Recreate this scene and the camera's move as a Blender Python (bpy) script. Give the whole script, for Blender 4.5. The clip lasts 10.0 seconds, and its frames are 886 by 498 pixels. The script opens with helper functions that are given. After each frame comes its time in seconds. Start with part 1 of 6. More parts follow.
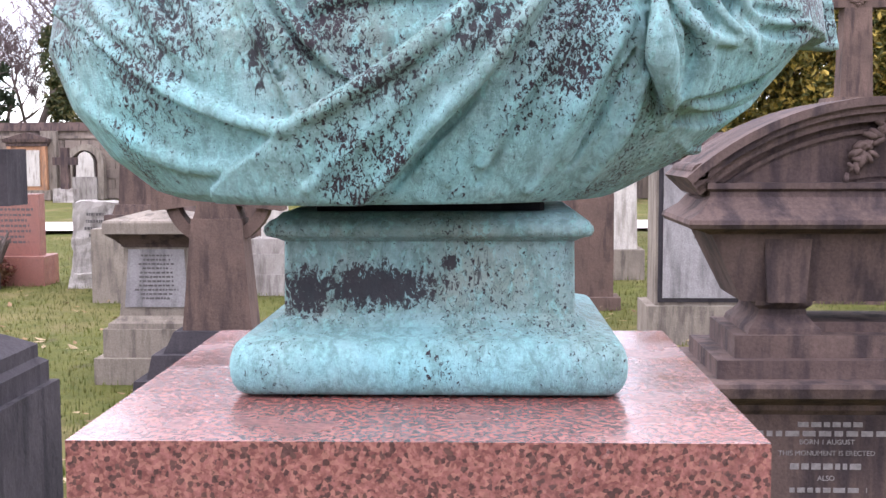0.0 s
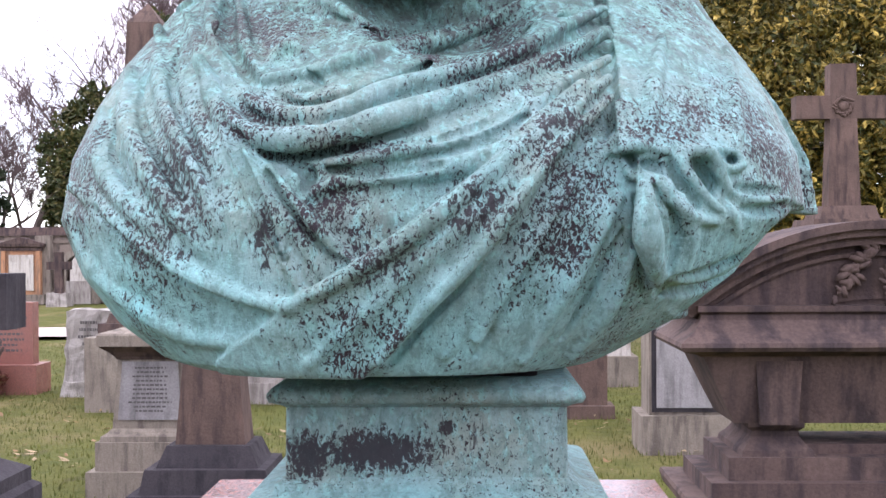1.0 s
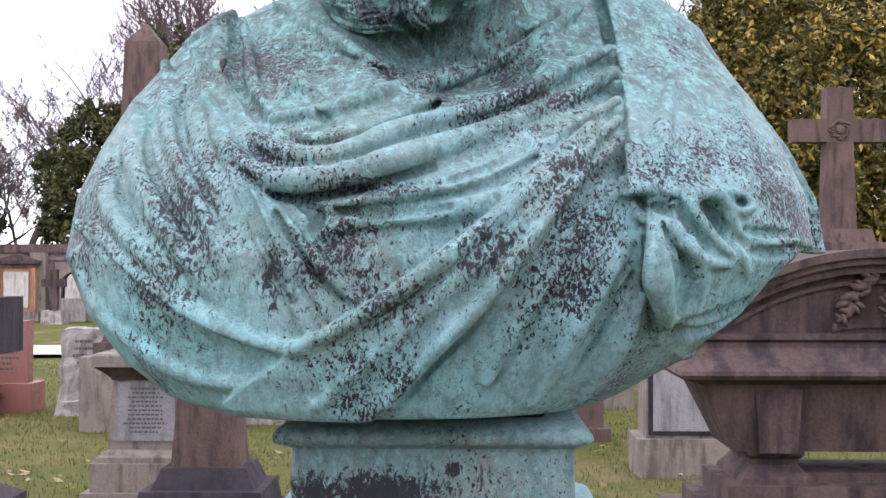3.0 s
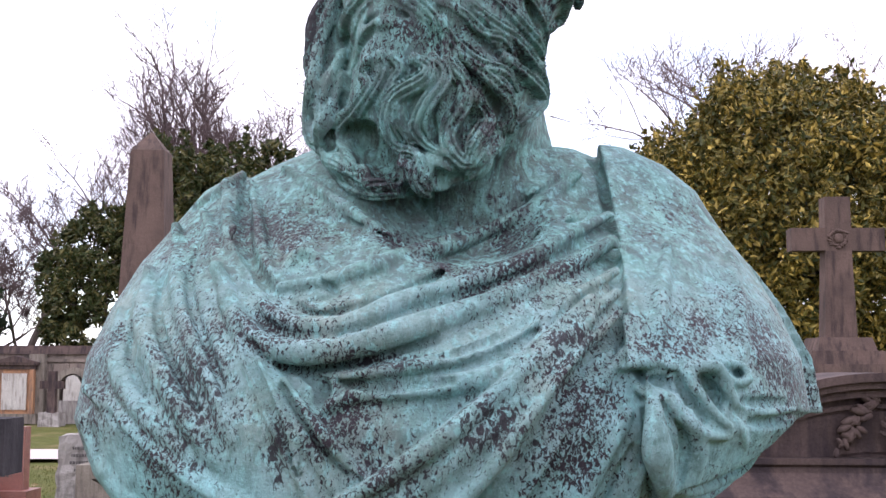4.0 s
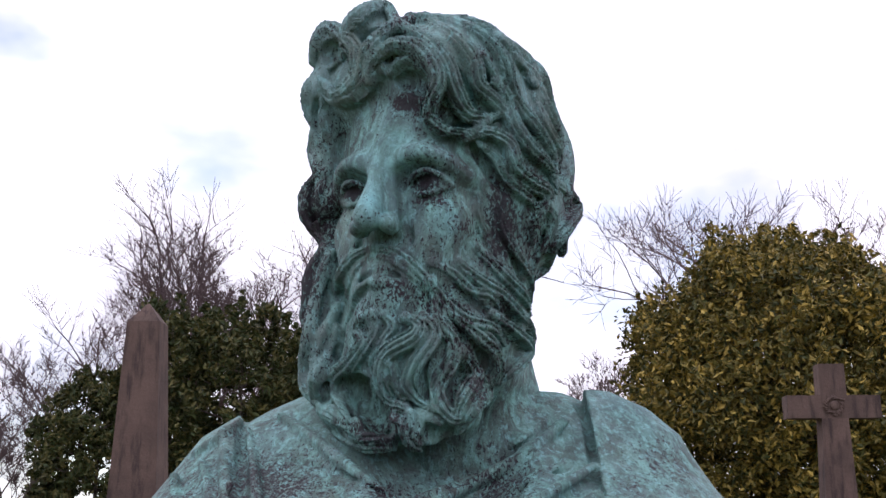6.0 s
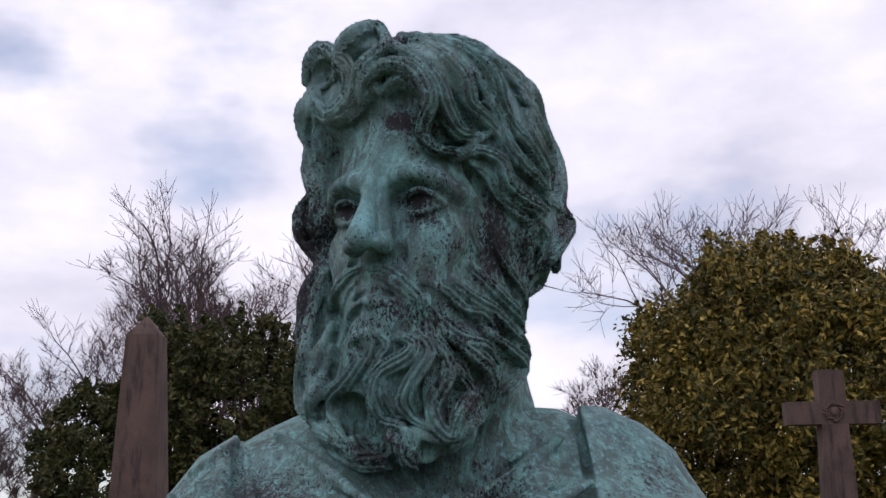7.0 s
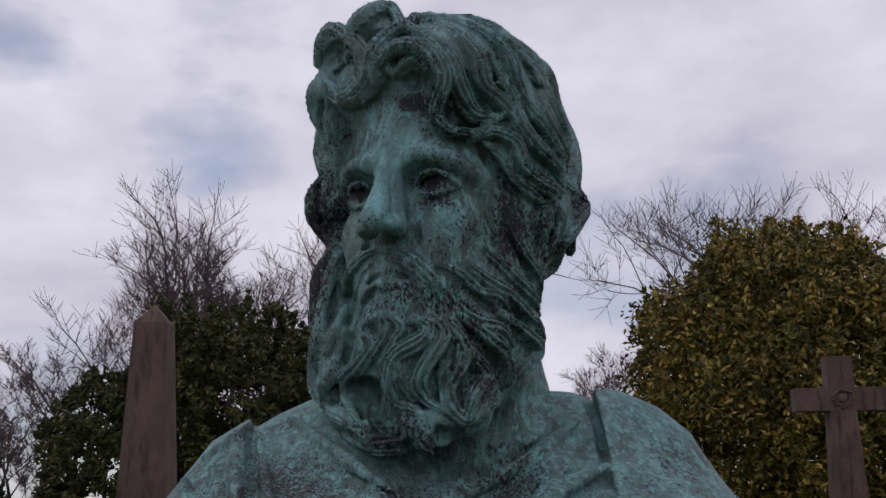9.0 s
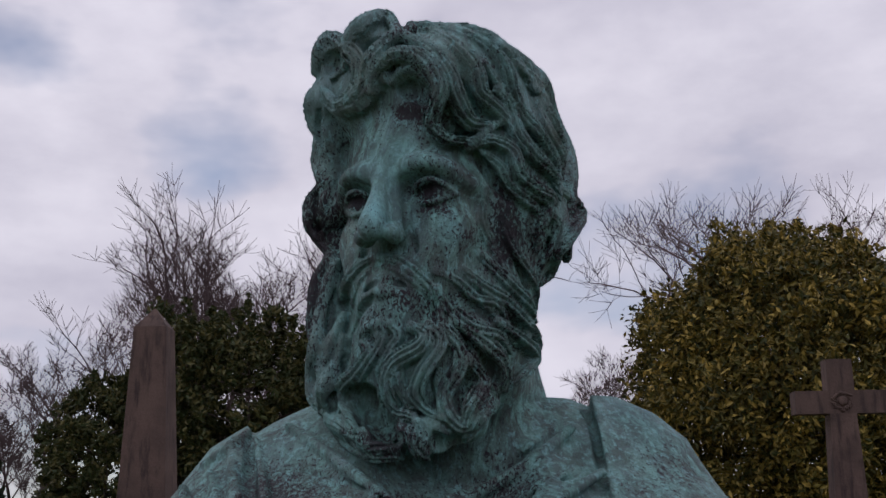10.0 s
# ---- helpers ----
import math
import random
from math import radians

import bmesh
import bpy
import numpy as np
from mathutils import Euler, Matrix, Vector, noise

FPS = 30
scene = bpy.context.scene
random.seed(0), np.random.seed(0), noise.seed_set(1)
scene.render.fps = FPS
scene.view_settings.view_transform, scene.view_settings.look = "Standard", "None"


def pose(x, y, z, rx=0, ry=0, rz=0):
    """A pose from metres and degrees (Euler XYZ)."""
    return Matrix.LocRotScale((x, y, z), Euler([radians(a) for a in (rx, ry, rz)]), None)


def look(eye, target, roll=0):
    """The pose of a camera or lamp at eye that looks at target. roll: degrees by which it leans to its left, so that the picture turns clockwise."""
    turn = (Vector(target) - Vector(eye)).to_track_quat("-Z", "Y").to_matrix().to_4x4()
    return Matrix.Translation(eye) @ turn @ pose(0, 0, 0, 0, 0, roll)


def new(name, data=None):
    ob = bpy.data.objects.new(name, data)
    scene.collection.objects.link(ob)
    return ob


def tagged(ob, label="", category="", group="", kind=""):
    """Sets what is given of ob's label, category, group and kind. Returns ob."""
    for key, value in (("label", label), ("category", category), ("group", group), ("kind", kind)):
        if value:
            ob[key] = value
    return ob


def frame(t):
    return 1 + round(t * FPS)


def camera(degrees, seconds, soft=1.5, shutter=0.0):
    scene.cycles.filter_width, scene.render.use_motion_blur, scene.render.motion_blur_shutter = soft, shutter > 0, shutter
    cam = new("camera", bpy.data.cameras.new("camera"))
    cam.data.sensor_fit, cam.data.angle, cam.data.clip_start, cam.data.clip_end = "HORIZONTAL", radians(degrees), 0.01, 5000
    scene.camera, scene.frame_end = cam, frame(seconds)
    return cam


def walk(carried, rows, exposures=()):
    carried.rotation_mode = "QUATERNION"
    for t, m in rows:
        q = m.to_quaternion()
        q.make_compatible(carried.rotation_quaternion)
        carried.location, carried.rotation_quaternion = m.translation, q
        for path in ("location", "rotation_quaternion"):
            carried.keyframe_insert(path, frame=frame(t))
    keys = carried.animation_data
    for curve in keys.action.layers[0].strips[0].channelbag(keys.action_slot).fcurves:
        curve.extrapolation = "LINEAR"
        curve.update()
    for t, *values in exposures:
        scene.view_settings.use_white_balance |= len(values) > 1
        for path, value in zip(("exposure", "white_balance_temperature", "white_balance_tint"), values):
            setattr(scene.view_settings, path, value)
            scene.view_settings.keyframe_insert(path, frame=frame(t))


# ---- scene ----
cam = camera(41.6, 10.0)
PATH = [
    (0, (0.066, -0.098, 1.734), (-0.003, 1.893, 1.557), -0.2),
    (0.5, (0.069, -0.122, 1.778), (0.010, 1.876, 1.697), -0.2),
    (1, (0.064, -0.147, 1.815), (0.007, 1.853, 1.811), -0.3),
    (1.5, (0.058, -0.159, 1.829), (0.003, 1.840, 1.861), 0.0),
    (2, (0.052, -0.150, 1.826), (0.003, 1.849, 1.853), 0.1),
    (2.2, (0.052, -0.146, 1.827), (-0.001, 1.853, 1.846), 0.2),
    (3.3, (0.047, -0.140, 1.859), (-0.001, 1.859, 1.901), -0.0),
    (3.5, (0.046, -0.149, 1.877), (-0.003, 1.848, 1.970), 0.1),
    (4, (0.047, -0.177, 1.920), (-0.003, 1.812, 2.119), 0.2),
    (4.5, (0.049, -0.205, 1.954), (-0.001, 1.776, 2.223), 0.3),
    (5, (0.052, -0.234, 1.988), (0.004, 1.735, 2.332), 0.1),
    (5.5, (0.049, -0.251, 2.014), (0.005, 1.705, 2.431), 0.0),
    (6, (0.056, -0.262, 2.036), (0.015, 1.682, 2.502), -0.2),
    (7.5, (0.064, -0.274, 2.048), (0.023, 1.666, 2.529), -1.0),
    (8, (0.060, -0.266, 2.040), (0.013, 1.677, 2.512), -1.0),
    (8.5, (0.055, -0.258, 2.041), (0.006, 1.686, 2.505), -1.0),
    (9, (0.052, -0.258, 2.043), (0.002, 1.688, 2.504), -0.9),
    (9.5, (0.052, -0.261, 2.046), (0.003, 1.684, 2.509), -1.0),
    (10, (0.057, -0.268, 2.047), (0.007, 1.676, 2.513), -1.0),
]
EXPOSURES = [(t, stops, 6350, 14) for t, stops in (
    (0.0, 0.85), (1.0, 0.6), (2.0, 0.45), (3.5, 0.32), (4.5, 0.0), (5.0, -0.1), (5.5, -0.2), (6.0, -0.55), (6.4, -0.9), (7.5, -1.2), (8.5, -1.55), (10.0, -1.6))]
walk(cam, [(t, look(eye, target, roll)) for t, eye, target, roll in PATH], EXPOSURES)

# ---- world, sun ----
world = bpy.data.worlds.new("overcast_sky")
scene.world = world
world.use_nodes = True
wt = world.node_tree
wt.nodes.clear()


def wnode(kind, **kw):
    n = wt.nodes.new(kind)
    for k, v in kw.items():
        n.inputs[k].default_value = v
    return n


w_out = wt.nodes.new("ShaderNodeOutputWorld")
w_bg = wnode("ShaderNodeBackground", Strength=0.1)
w_sky = wt.nodes.new("ShaderNodeTexSky")
w_sky.sky_type = "NISHITA"
w_sky.sun_disc = False
w_sky.sun_elevation = radians(48)
w_sky.sun_rotation = radians(150)
w_co = wt.nodes.new("ShaderNodeTexCoord")
w_map = wt.nodes.new("ShaderNodeMapping")
w_map.inputs["Scale"].default_value = (2.0, 2.0, 4.0)
w_map.inputs["Location"].default_value = (0.55, 0.1, 0.3)
w_n1 = wnode("ShaderNodeTexNoise", Scale=1.3, Detail=5.0, Roughness=0.52)
w_n2 = wnode("ShaderNodeTexNoise", Scale=2.6, Detail=6.0, Roughness=0.55)
w_cover = wt.nodes.new("ShaderNodeValToRGB")
w_cover.color_ramp.elements[0].position = 0.35
w_cover.color_ramp.elements[0].color = (0.42, 0.42, 0.42, 1)
w_cover.color_ramp.elements[1].position = 0.47
w_cover.color_ramp.elements[1].color = (1, 1, 1, 1)
w_tone = wt.nodes.new("ShaderNodeValToRGB")
w_tone.color_ramp.elements[0].position = 0.3
w_tone.color_ramp.elements[0].color = (12.2, 11.9, 14.0, 1)
w_tone.color_ramp.elements[1].position = 0.68
w_tone.color_ramp.elements[1].color = (18.6, 18.1, 19.8, 1)
w_mix = wt.nodes.new("ShaderNodeMix")
w_mix.data_type = "RGBA"
wt.links.new(w_co.outputs["Generated"], w_map.inputs["Vector"])
wt.links.new(w_map.outputs[0], w_n1.inputs["Vector"])
wt.links.new(w_map.outputs[0], w_n2.inputs["Vector"])
# breaks in the cloud that show blue
w_last = w_n1.outputs[0]
for toward, wide in (((-0.222, 0.93, 0.293), 0.085), ((-0.345, 0.865, 0.36), 0.06)):
    w_dist = wt.nodes.new("ShaderNodeVectorMath")
    w_dist.operation = "DISTANCE"
    w_dist.inputs[1].default_value = toward
    wt.links.new(w_co.outputs["Generated"], w_dist.inputs[0])
    w_hole = wt.nodes.new("ShaderNodeMapRange")
    w_hole.inputs["From Min"].default_value, w_hole.inputs["From Max"].default_value = 0.0, wide
    w_hole.inputs["To Min"].default_value, w_hole.inputs["To Max"].default_value = 0.13, 0.0
    wt.links.new(w_dist.outputs["Value"], w_hole.inputs["Value"])
    w_sub = wt.nodes.new("ShaderNodeMath")
    w_sub.operation = "SUBTRACT"
    wt.links.new(w_last, w_sub.inputs[0])
    wt.links.new(w_hole.outputs[0], w_sub.inputs[1])
    w_last = w_sub.outputs[0]
wt.links.new(w_last, w_cover.inputs[0])
wt.links.new(w_n2.outputs[0], w_tone.inputs[0])
wt.links.new(w_cover.outputs[0], w_mix.inputs["Factor"])
w_gain = wt.nodes.new("ShaderNodeVectorMath")
w_gain.operation = "SCALE"
w_gain.inputs["Scale"].default_value = 2.6
wt.links.new(w_sky.outputs[0], w_gain.inputs[0])
wt.links.new(w_gain.outputs[0], w_mix.inputs["A"])
wt.links.new(w_tone.outputs[0], w_mix.inputs["B"])
# an overcast sky is brighter towards the zenith
w_sep = wt.nodes.new("ShaderNodeSeparateXYZ")
w_grad = wt.nodes.new("ShaderNodeMapRange")
w_grad.inputs["From Min"].default_value, w_grad.inputs["From Max"].default_value = 0.35, 1.0
w_grad.inputs["To Min"].default_value, w_grad.inputs["To Max"].default_value = 1.22, 1.5
w_mul = wt.nodes.new("ShaderNodeVectorMath")
w_mul.operation = "MULTIPLY"
wt.links.new(w_co.outputs["Generated"], w_sep.inputs[0])
wt.links.new(w_sep.outputs["Z"], w_grad.inputs["Value"])
wt.links.new(w_mix.outputs["Result"], w_mul.inputs[0])
wt.links.new(w_grad.outputs[0], w_mul.inputs[1])
wt.links.new(w_mul.outputs[0], w_bg.inputs["Color"])
wt.links.new(w_bg.outputs[0], w_out.inputs[0])

sun_data = bpy.data.lights.new("sun", "SUN")
sun_data.energy = 0.7
sun_data.angle = radians(25)
sun_data.color = (1.0, 0.96, 0.9)
sun = new("sun", sun_data)
sun.matrix_world = look((-9, -1, 13), (0, 1.3, 1.8))

# ---- materials ----
class Mat:
    """A small builder for node materials."""

    def __init__(self, name, rough=0.7, metal=0.0, spec=0.18):
        self.m = bpy.data.materials.new(name)
        self.m.use_nodes = True
        self.t = self.m.node_tree
        self.b = self.t.nodes["Principled BSDF"]
        self.b.inputs["Roughness"].default_value = rough
        self.b.inputs["Metallic"].default_value = metal
        self.b.inputs["Specular IOR Level"].default_value = spec
        self.co = self.t.nodes.new("ShaderNodeTexCoord").outputs["Object"]

    def link(self, a, b):
        self.t.links.new(a, b)

    def vary(self):
        """Shift the texture by the object's random number."""
        info = self.t.nodes.new("ShaderNodeObjectInfo")
        add = self.t.nodes.new("ShaderNodeVectorMath")
        mul = self.t.nodes.new("ShaderNodeMath")
        mul.operation = "MULTIPLY"
        mul.inputs[1].default_value = 37.0
        self.link(info.outputs["Random"], mul.inputs[0])
        self.link(self.co, add.inputs[0])
        self.link(mul.outputs[0], add.inputs[1])
        self.co = add.outputs[0]
        return self

    def scaled(self, sx, sy, sz, rx=0, ry=0, rz=0):
        n = self.t.nodes.new("ShaderNodeMapping")
        n.inputs["Scale"].default_value = (sx, sy, sz)
        n.inputs["Rotation"].default_value = (radians(rx), radians(ry), radians(rz))
        self.link(self.co, n.inputs["Vector"])
        return n.outputs[0]

    def noise(self, scale, detail=4.0, rough=0.55, at=None, distort=0.0):
        n = self.t.nodes.new("ShaderNodeTexNoise")
        n.inputs["Scale"].default_value = scale
        n.inputs["Detail"].default_value = detail
        n.inputs["Roughness"].default_value = rough
        n.inputs["Distortion"].default_value = distort
        self.link(at or self.co, n.inputs["Vector"])
        return n.outputs[0]

    def cells(self, scale, at=None):
        n = self.t.nodes.new("ShaderNodeTexVoronoi")
        n.inputs["Scale"].default_value = scale
        self.link(at or self.co, n.inputs["Vector"])
        return n.outputs

    def ramp(self, fac, *stops):
        n = self.t.nodes.new("ShaderNodeValToRGB")
        el = n.color_ramp.elements
        while len(el) < len(stops):
            el.new(0.5)
        for e, (p, c) in zip(el, stops):
            e.position = p
            e.color = (c, c, c, 1) if isinstance(c, (int, float)) else (*c, 1)
        self.link(fac, n.inputs[0])
        return n.outputs[0]

    def mix(self, fac, a, b, mode="MIX"):
        n = self.t.nodes.new("ShaderNodeMix")
        n.data_type = "RGBA"
        n.blend_type = mode
        for v, key in ((fac, "Factor"), (a, "A"), (b, "B")):
            if isinstance(v, (int, float)):
                n.inputs[key].default_value = v
            elif isinstance(v, tuple):
                n.inputs[key].default_value = (*v, 1)
            else:
                self.link(v, n.inputs[key])
        return n.outputs["Result"]

    def math(self, op, a, b=0.0):
        n = self.t.nodes.new("ShaderNodeMath")
        n.operation = op
        n.use_clamp = op in ("MULTIPLY", "ADD", "SUBTRACT")
        for i, v in enumerate((a, b)):
            if isinstance(v, (int, float)):
                n.inputs[i].default_value = v
            else:
                self.link(v, n.inputs[i])
        return n.outputs[0]

    def blob(self, centre, size, soft=0.5):
        """1 inside an ellipsoid, fading to 0 at its rim."""
        sub = self.t.nodes.new("ShaderNodeVectorMath")
        sub.operation = "SUBTRACT"
        sub.inputs[1].default_value = centre
        div = self.t.nodes.new("ShaderNodeVectorMath")
        div.operation = "DIVIDE"
        div.inputs[1].default_value = size
        ln = self.t.nodes.new("ShaderNodeVectorMath")
        ln.operation = "LENGTH"
        self.link(self.co, sub.inputs[0])
        self.link(sub.outputs[0], div.inputs[0])
        self.link(div.outputs[0], ln.inputs[0])
        return self.ramp(ln.outputs["Value"], (soft, 1.0), (1.0, 0.0))

    def colour(self, c):
        self.link(c, self.b.inputs["Base Color"])
        return self

    def bump(self, height, strength=0.4, distance=0.01):
        n = self.t.nodes.new("ShaderNodeBump")
        n.inputs["Strength"].default_value = strength
        n.inputs["Distance"].default_value = distance
        self.link(height, n.inputs["Height"])
        last = self.b.inputs["Normal"]
        if last.is_linked:
            self.link(last.links[0].from_socket, n.inputs["Normal"])
        self.link(n.outputs[0], last)
        return self

    def gloss(self, r):
        self.link(r, self.b.inputs["Roughness"])
        return self


def stone(name, light, dark, stain, rough=0.85, scale=6.0, stain_at=0.56, relief=0.5):
    """Weathered stone: grain, blotches, rain streaks."""
    m = Mat(name, rough).vary()
    big = m.noise(scale * 0.35, 5)
    grain = m.noise(scale * 14, 3, 0.7)
    streak = m.noise(scale * 0.9, 4, 0.6, m.scaled(2.2, 2.2, 0.35))
    c = m.mix(m.ramp(big, (0.35, 0.0), (0.66, 1.0)), light, dark)
    c = m.mix(m.math("MULTIPLY", m.ramp(streak, (stain_at - 0.08, 0.0), (stain_at + 0.1, 1.0)), 0.8), c, stain)
    c = m.mix(0.55, c, m.ramp(grain, (0.3, 0.45), (0.7, 1.0)), "MULTIPLY")
    m.colour(c).bump(grain, relief * 0.6, 0.006).bump(m.noise(scale * 2.2, 4), relief, 0.02)
    return m.m


STONE_BROWN = stone("brown_sandstone", (0.155, 0.105, 0.088), (0.095, 0.066, 0.058), (0.047, 0.034, 0.034))
STONE_SOOTY = stone("sooty_sandstone", (0.135, 0.094, 0.084), (0.08, 0.056, 0.053), (0.033, 0.026, 0.031), stain_at=0.53)
# blackened stone; its colour also stands in for shade on the plinth neck
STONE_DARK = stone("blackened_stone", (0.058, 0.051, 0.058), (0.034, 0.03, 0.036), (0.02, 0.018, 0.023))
STONE_GREY = stone("grey_stone", (0.40, 0.37, 0.35), (0.29, 0.26, 0.24), (0.15, 0.13, 0.12))
STONE_PALE = stone("pale_marble", (0.62, 0.59, 0.55), (0.5, 0.46, 0.42), (0.28, 0.25, 0.22), 0.6)
STONE_BUFF = stone("buff_sandstone", (0.29, 0.25, 0.21), (0.2, 0.17, 0.145), (0.1, 0.085, 0.075))
STONE_ORANGE = stone("orange_sandstone", (0.5, 0.27, 0.15), (0.38, 0.2, 0.12), (0.2, 0.13, 0.1))
STONE_WALL = stone("wall_stone", (0.29, 0.235, 0.2), (0.19, 0.155, 0.135), (0.09, 0.075, 0.07), scale=2.2)
STONE_PANEL = stone("slate_panel", (0.33, 0.315, 0.32), (0.25, 0.235, 0.245), (0.16, 0.15, 0.155), 0.55)
STONE_ROCK = stone("rock_faced_granite", (0.45, 0.42, 0.40), (0.34, 0.31, 0.29), (0.2, 0.18, 0.17), relief=1.0)


def granite(name, pink, deep, black, rough, cut):
    """Polished or fine-cut granite: crystals of three colours."""
    m = Mat(name, rough, 0.0, 0.75)
    a = m.noise(150, 2, 0.5)
    b = m.cells(230)
    b2 = m.noise(140, 3, 0.65)
    c = m.mix(m.ramp(b2, (0.38, 0.0), (0.62, 1.0)), pink, deep)
    sep = m.t.nodes.new("ShaderNodeSeparateColor")
    m.link(b["Color"], sep.inputs[0])
    c = m.mix(m.math("MULTIPLY", m.ramp(sep.outputs[0], (0.66, 0.0), (0.72, 1.0)), 0.5), c, (0.42, 0.2, 0.16))
    c = m.mix(m.math("MULTIPLY", m.ramp(sep.outputs[1], (0.8, 0.0), (0.84, 1.0)), cut), c, black)
    c = m.mix(m.ramp(m.noise(115, 3, 0.65), (0.58, 0.0), (0.66, 0.75)), c, black)
    c = m.mix(0.4, c, m.ramp(a, (0.35, 0.5), (0.65, 1.0)), "MULTIPLY")
    m.colour(c).bump(a, 0.06, 0.002)
    m.gloss(m.ramp(m.noise(9, 4), (0.35, rough * 0.75), (0.65, min(1, rough * 1.5))))
    return m.m


GRANITE = granite("polished_pink_granite", (0.30, 0.125, 0.115), (0.165, 0.062, 0.06), (0.035, 0.026, 0.03), 0.2, 0.7)
GRANITE_RED = granite("red_granite", (0.3, 0.115, 0.09), (0.2, 0.07, 0.055), (0.06, 0.04, 0.04), 0.4, 0.5)


def verdigris(name, stains_and_shade, pale_and_lit=(), dull=(), flecked=0.205):
    """Weathered bronze: pale turquoise crust, bare brown-black flecks, green-grey runs."""
    m = Mat(name, 0.62, 0.0, 0.22)
    flow = m.scaled(1.0, 1.0, 0.62, 0, 38, 0)
    broad = m.noise(7.0, 5, 0.6)
    c = m.mix(m.ramp(broad, (0.36, 0.0), (0.64, 1.0)), (0.20, 0.365, 0.38), (0.245, 0.32, 0.295))
    c = m.mix(m.ramp(m.noise(19, 5, 0.6, flow), (0.47, 0.0), (0.68, 0.75)), c, (0.30, 0.46, 0.485))
    c = m.mix(m.ramp(m.noise(11, 5, 0.65, m.scaled(2.4, 2.4, 0.6)), (0.52, 0.0), (0.72, 0.6)), c, (0.12, 0.165, 0.155))
    for centre, size, amount in dull:
        zone = m.math("MULTIPLY", m.math("MULTIPLY", m.blob(centre, size, 0.6), m.ramp(m.noise(13, 5, 0.65), (0.3, 0.4), (0.6, 1.0))), amount)
        two = m.ramp(m.noise(26, 6, 0.7, m.scaled(1.6, 1.6, 0.7, 0, 20, 0), 0.8), (0.44, (0.035, 0.036, 0.036)), (0.51, (0.10, 0.195, 0.172)), (0.62, (0.20, 0.44, 0.40)))
        c = m.mix(zone, c, two)
    for centre, size, amount in pale_and_lit:
        zone = m.math("MULTIPLY", m.math("MULTIPLY", m.blob(centre, size, 0.1), m.ramp(m.noise(16, 5, 0.6, flow), (0.3, 0.35), (0.6, 1.0))), amount)
        c = m.mix(zone, c, (0.27, 0.60, 0.64))
    c = m.mix(m.ramp(m.noise(62, 6, 0.72, flow, 0.5), (0.46, 0.0), (0.58, 0.5)), c, (0.105, 0.185, 0.165))
    c = m.mix(m.ramp(m.noise(88, 6, 0.7, flow, 0.4), (0.53, 0.0), (0.63, 0.55)), c, (0.28, 0.57, 0.58))
    c = m.mix(0.5, c, m.ramp(m.noise(240, 3, 0.7), (0.3, 0.55), (0.7, 1.0)), "MULTIPLY")
    fleck = m.noise(250, 5, 0.68, flow, 0.8)
    where = m.noise(7.5, 5, 0.6)
    patchy = m.ramp(where, (0.40, 0.0), (0.64, flecked))
    bare = m.ramp(m.math("ADD", fleck, patchy), (0.655, 0.0), (0.69, 1.0))
    streak = m.ramp(m.math("ADD", m.noise(34, 5, 0.7, m.scaled(3.4, 3.4, 0.5, 0, 0, 0)), m.ramp(m.noise(3.4, 3), (0.46, 0.0), (0.7, 0.16))), (0.73, 0.0), (0.78, 0.8))
    dark = m.math("MAXIMUM", bare, streak)
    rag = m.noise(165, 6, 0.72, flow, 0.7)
    for centre, size, amount in stains_and_shade:
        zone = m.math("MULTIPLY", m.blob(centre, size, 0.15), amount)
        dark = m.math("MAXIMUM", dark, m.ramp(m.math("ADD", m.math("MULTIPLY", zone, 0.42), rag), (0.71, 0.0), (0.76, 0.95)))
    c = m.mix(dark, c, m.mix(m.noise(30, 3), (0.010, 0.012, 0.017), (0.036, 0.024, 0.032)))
    m.colour(c)
    m.gloss(m.ramp(dark, (0.0, 0.7), (1.0, 0.5)))
    m.bump(fleck, 0.5, 0.003).bump(m.noise(42, 6, 0.7, flow), 0.55, 0.008).bump(m.noise(170, 3, 0.6, m.scaled(1.0, 1.0, 0.25, 0, 28, 0)), 0.35, 0.003).bump(m.noise(95, 4, 0.65, m.scaled(1.0, 1.0, 3.0, 0, 40, 0)), 0.3, 0.004).bump(dark, -0.3, 0.0015)
    return m.m


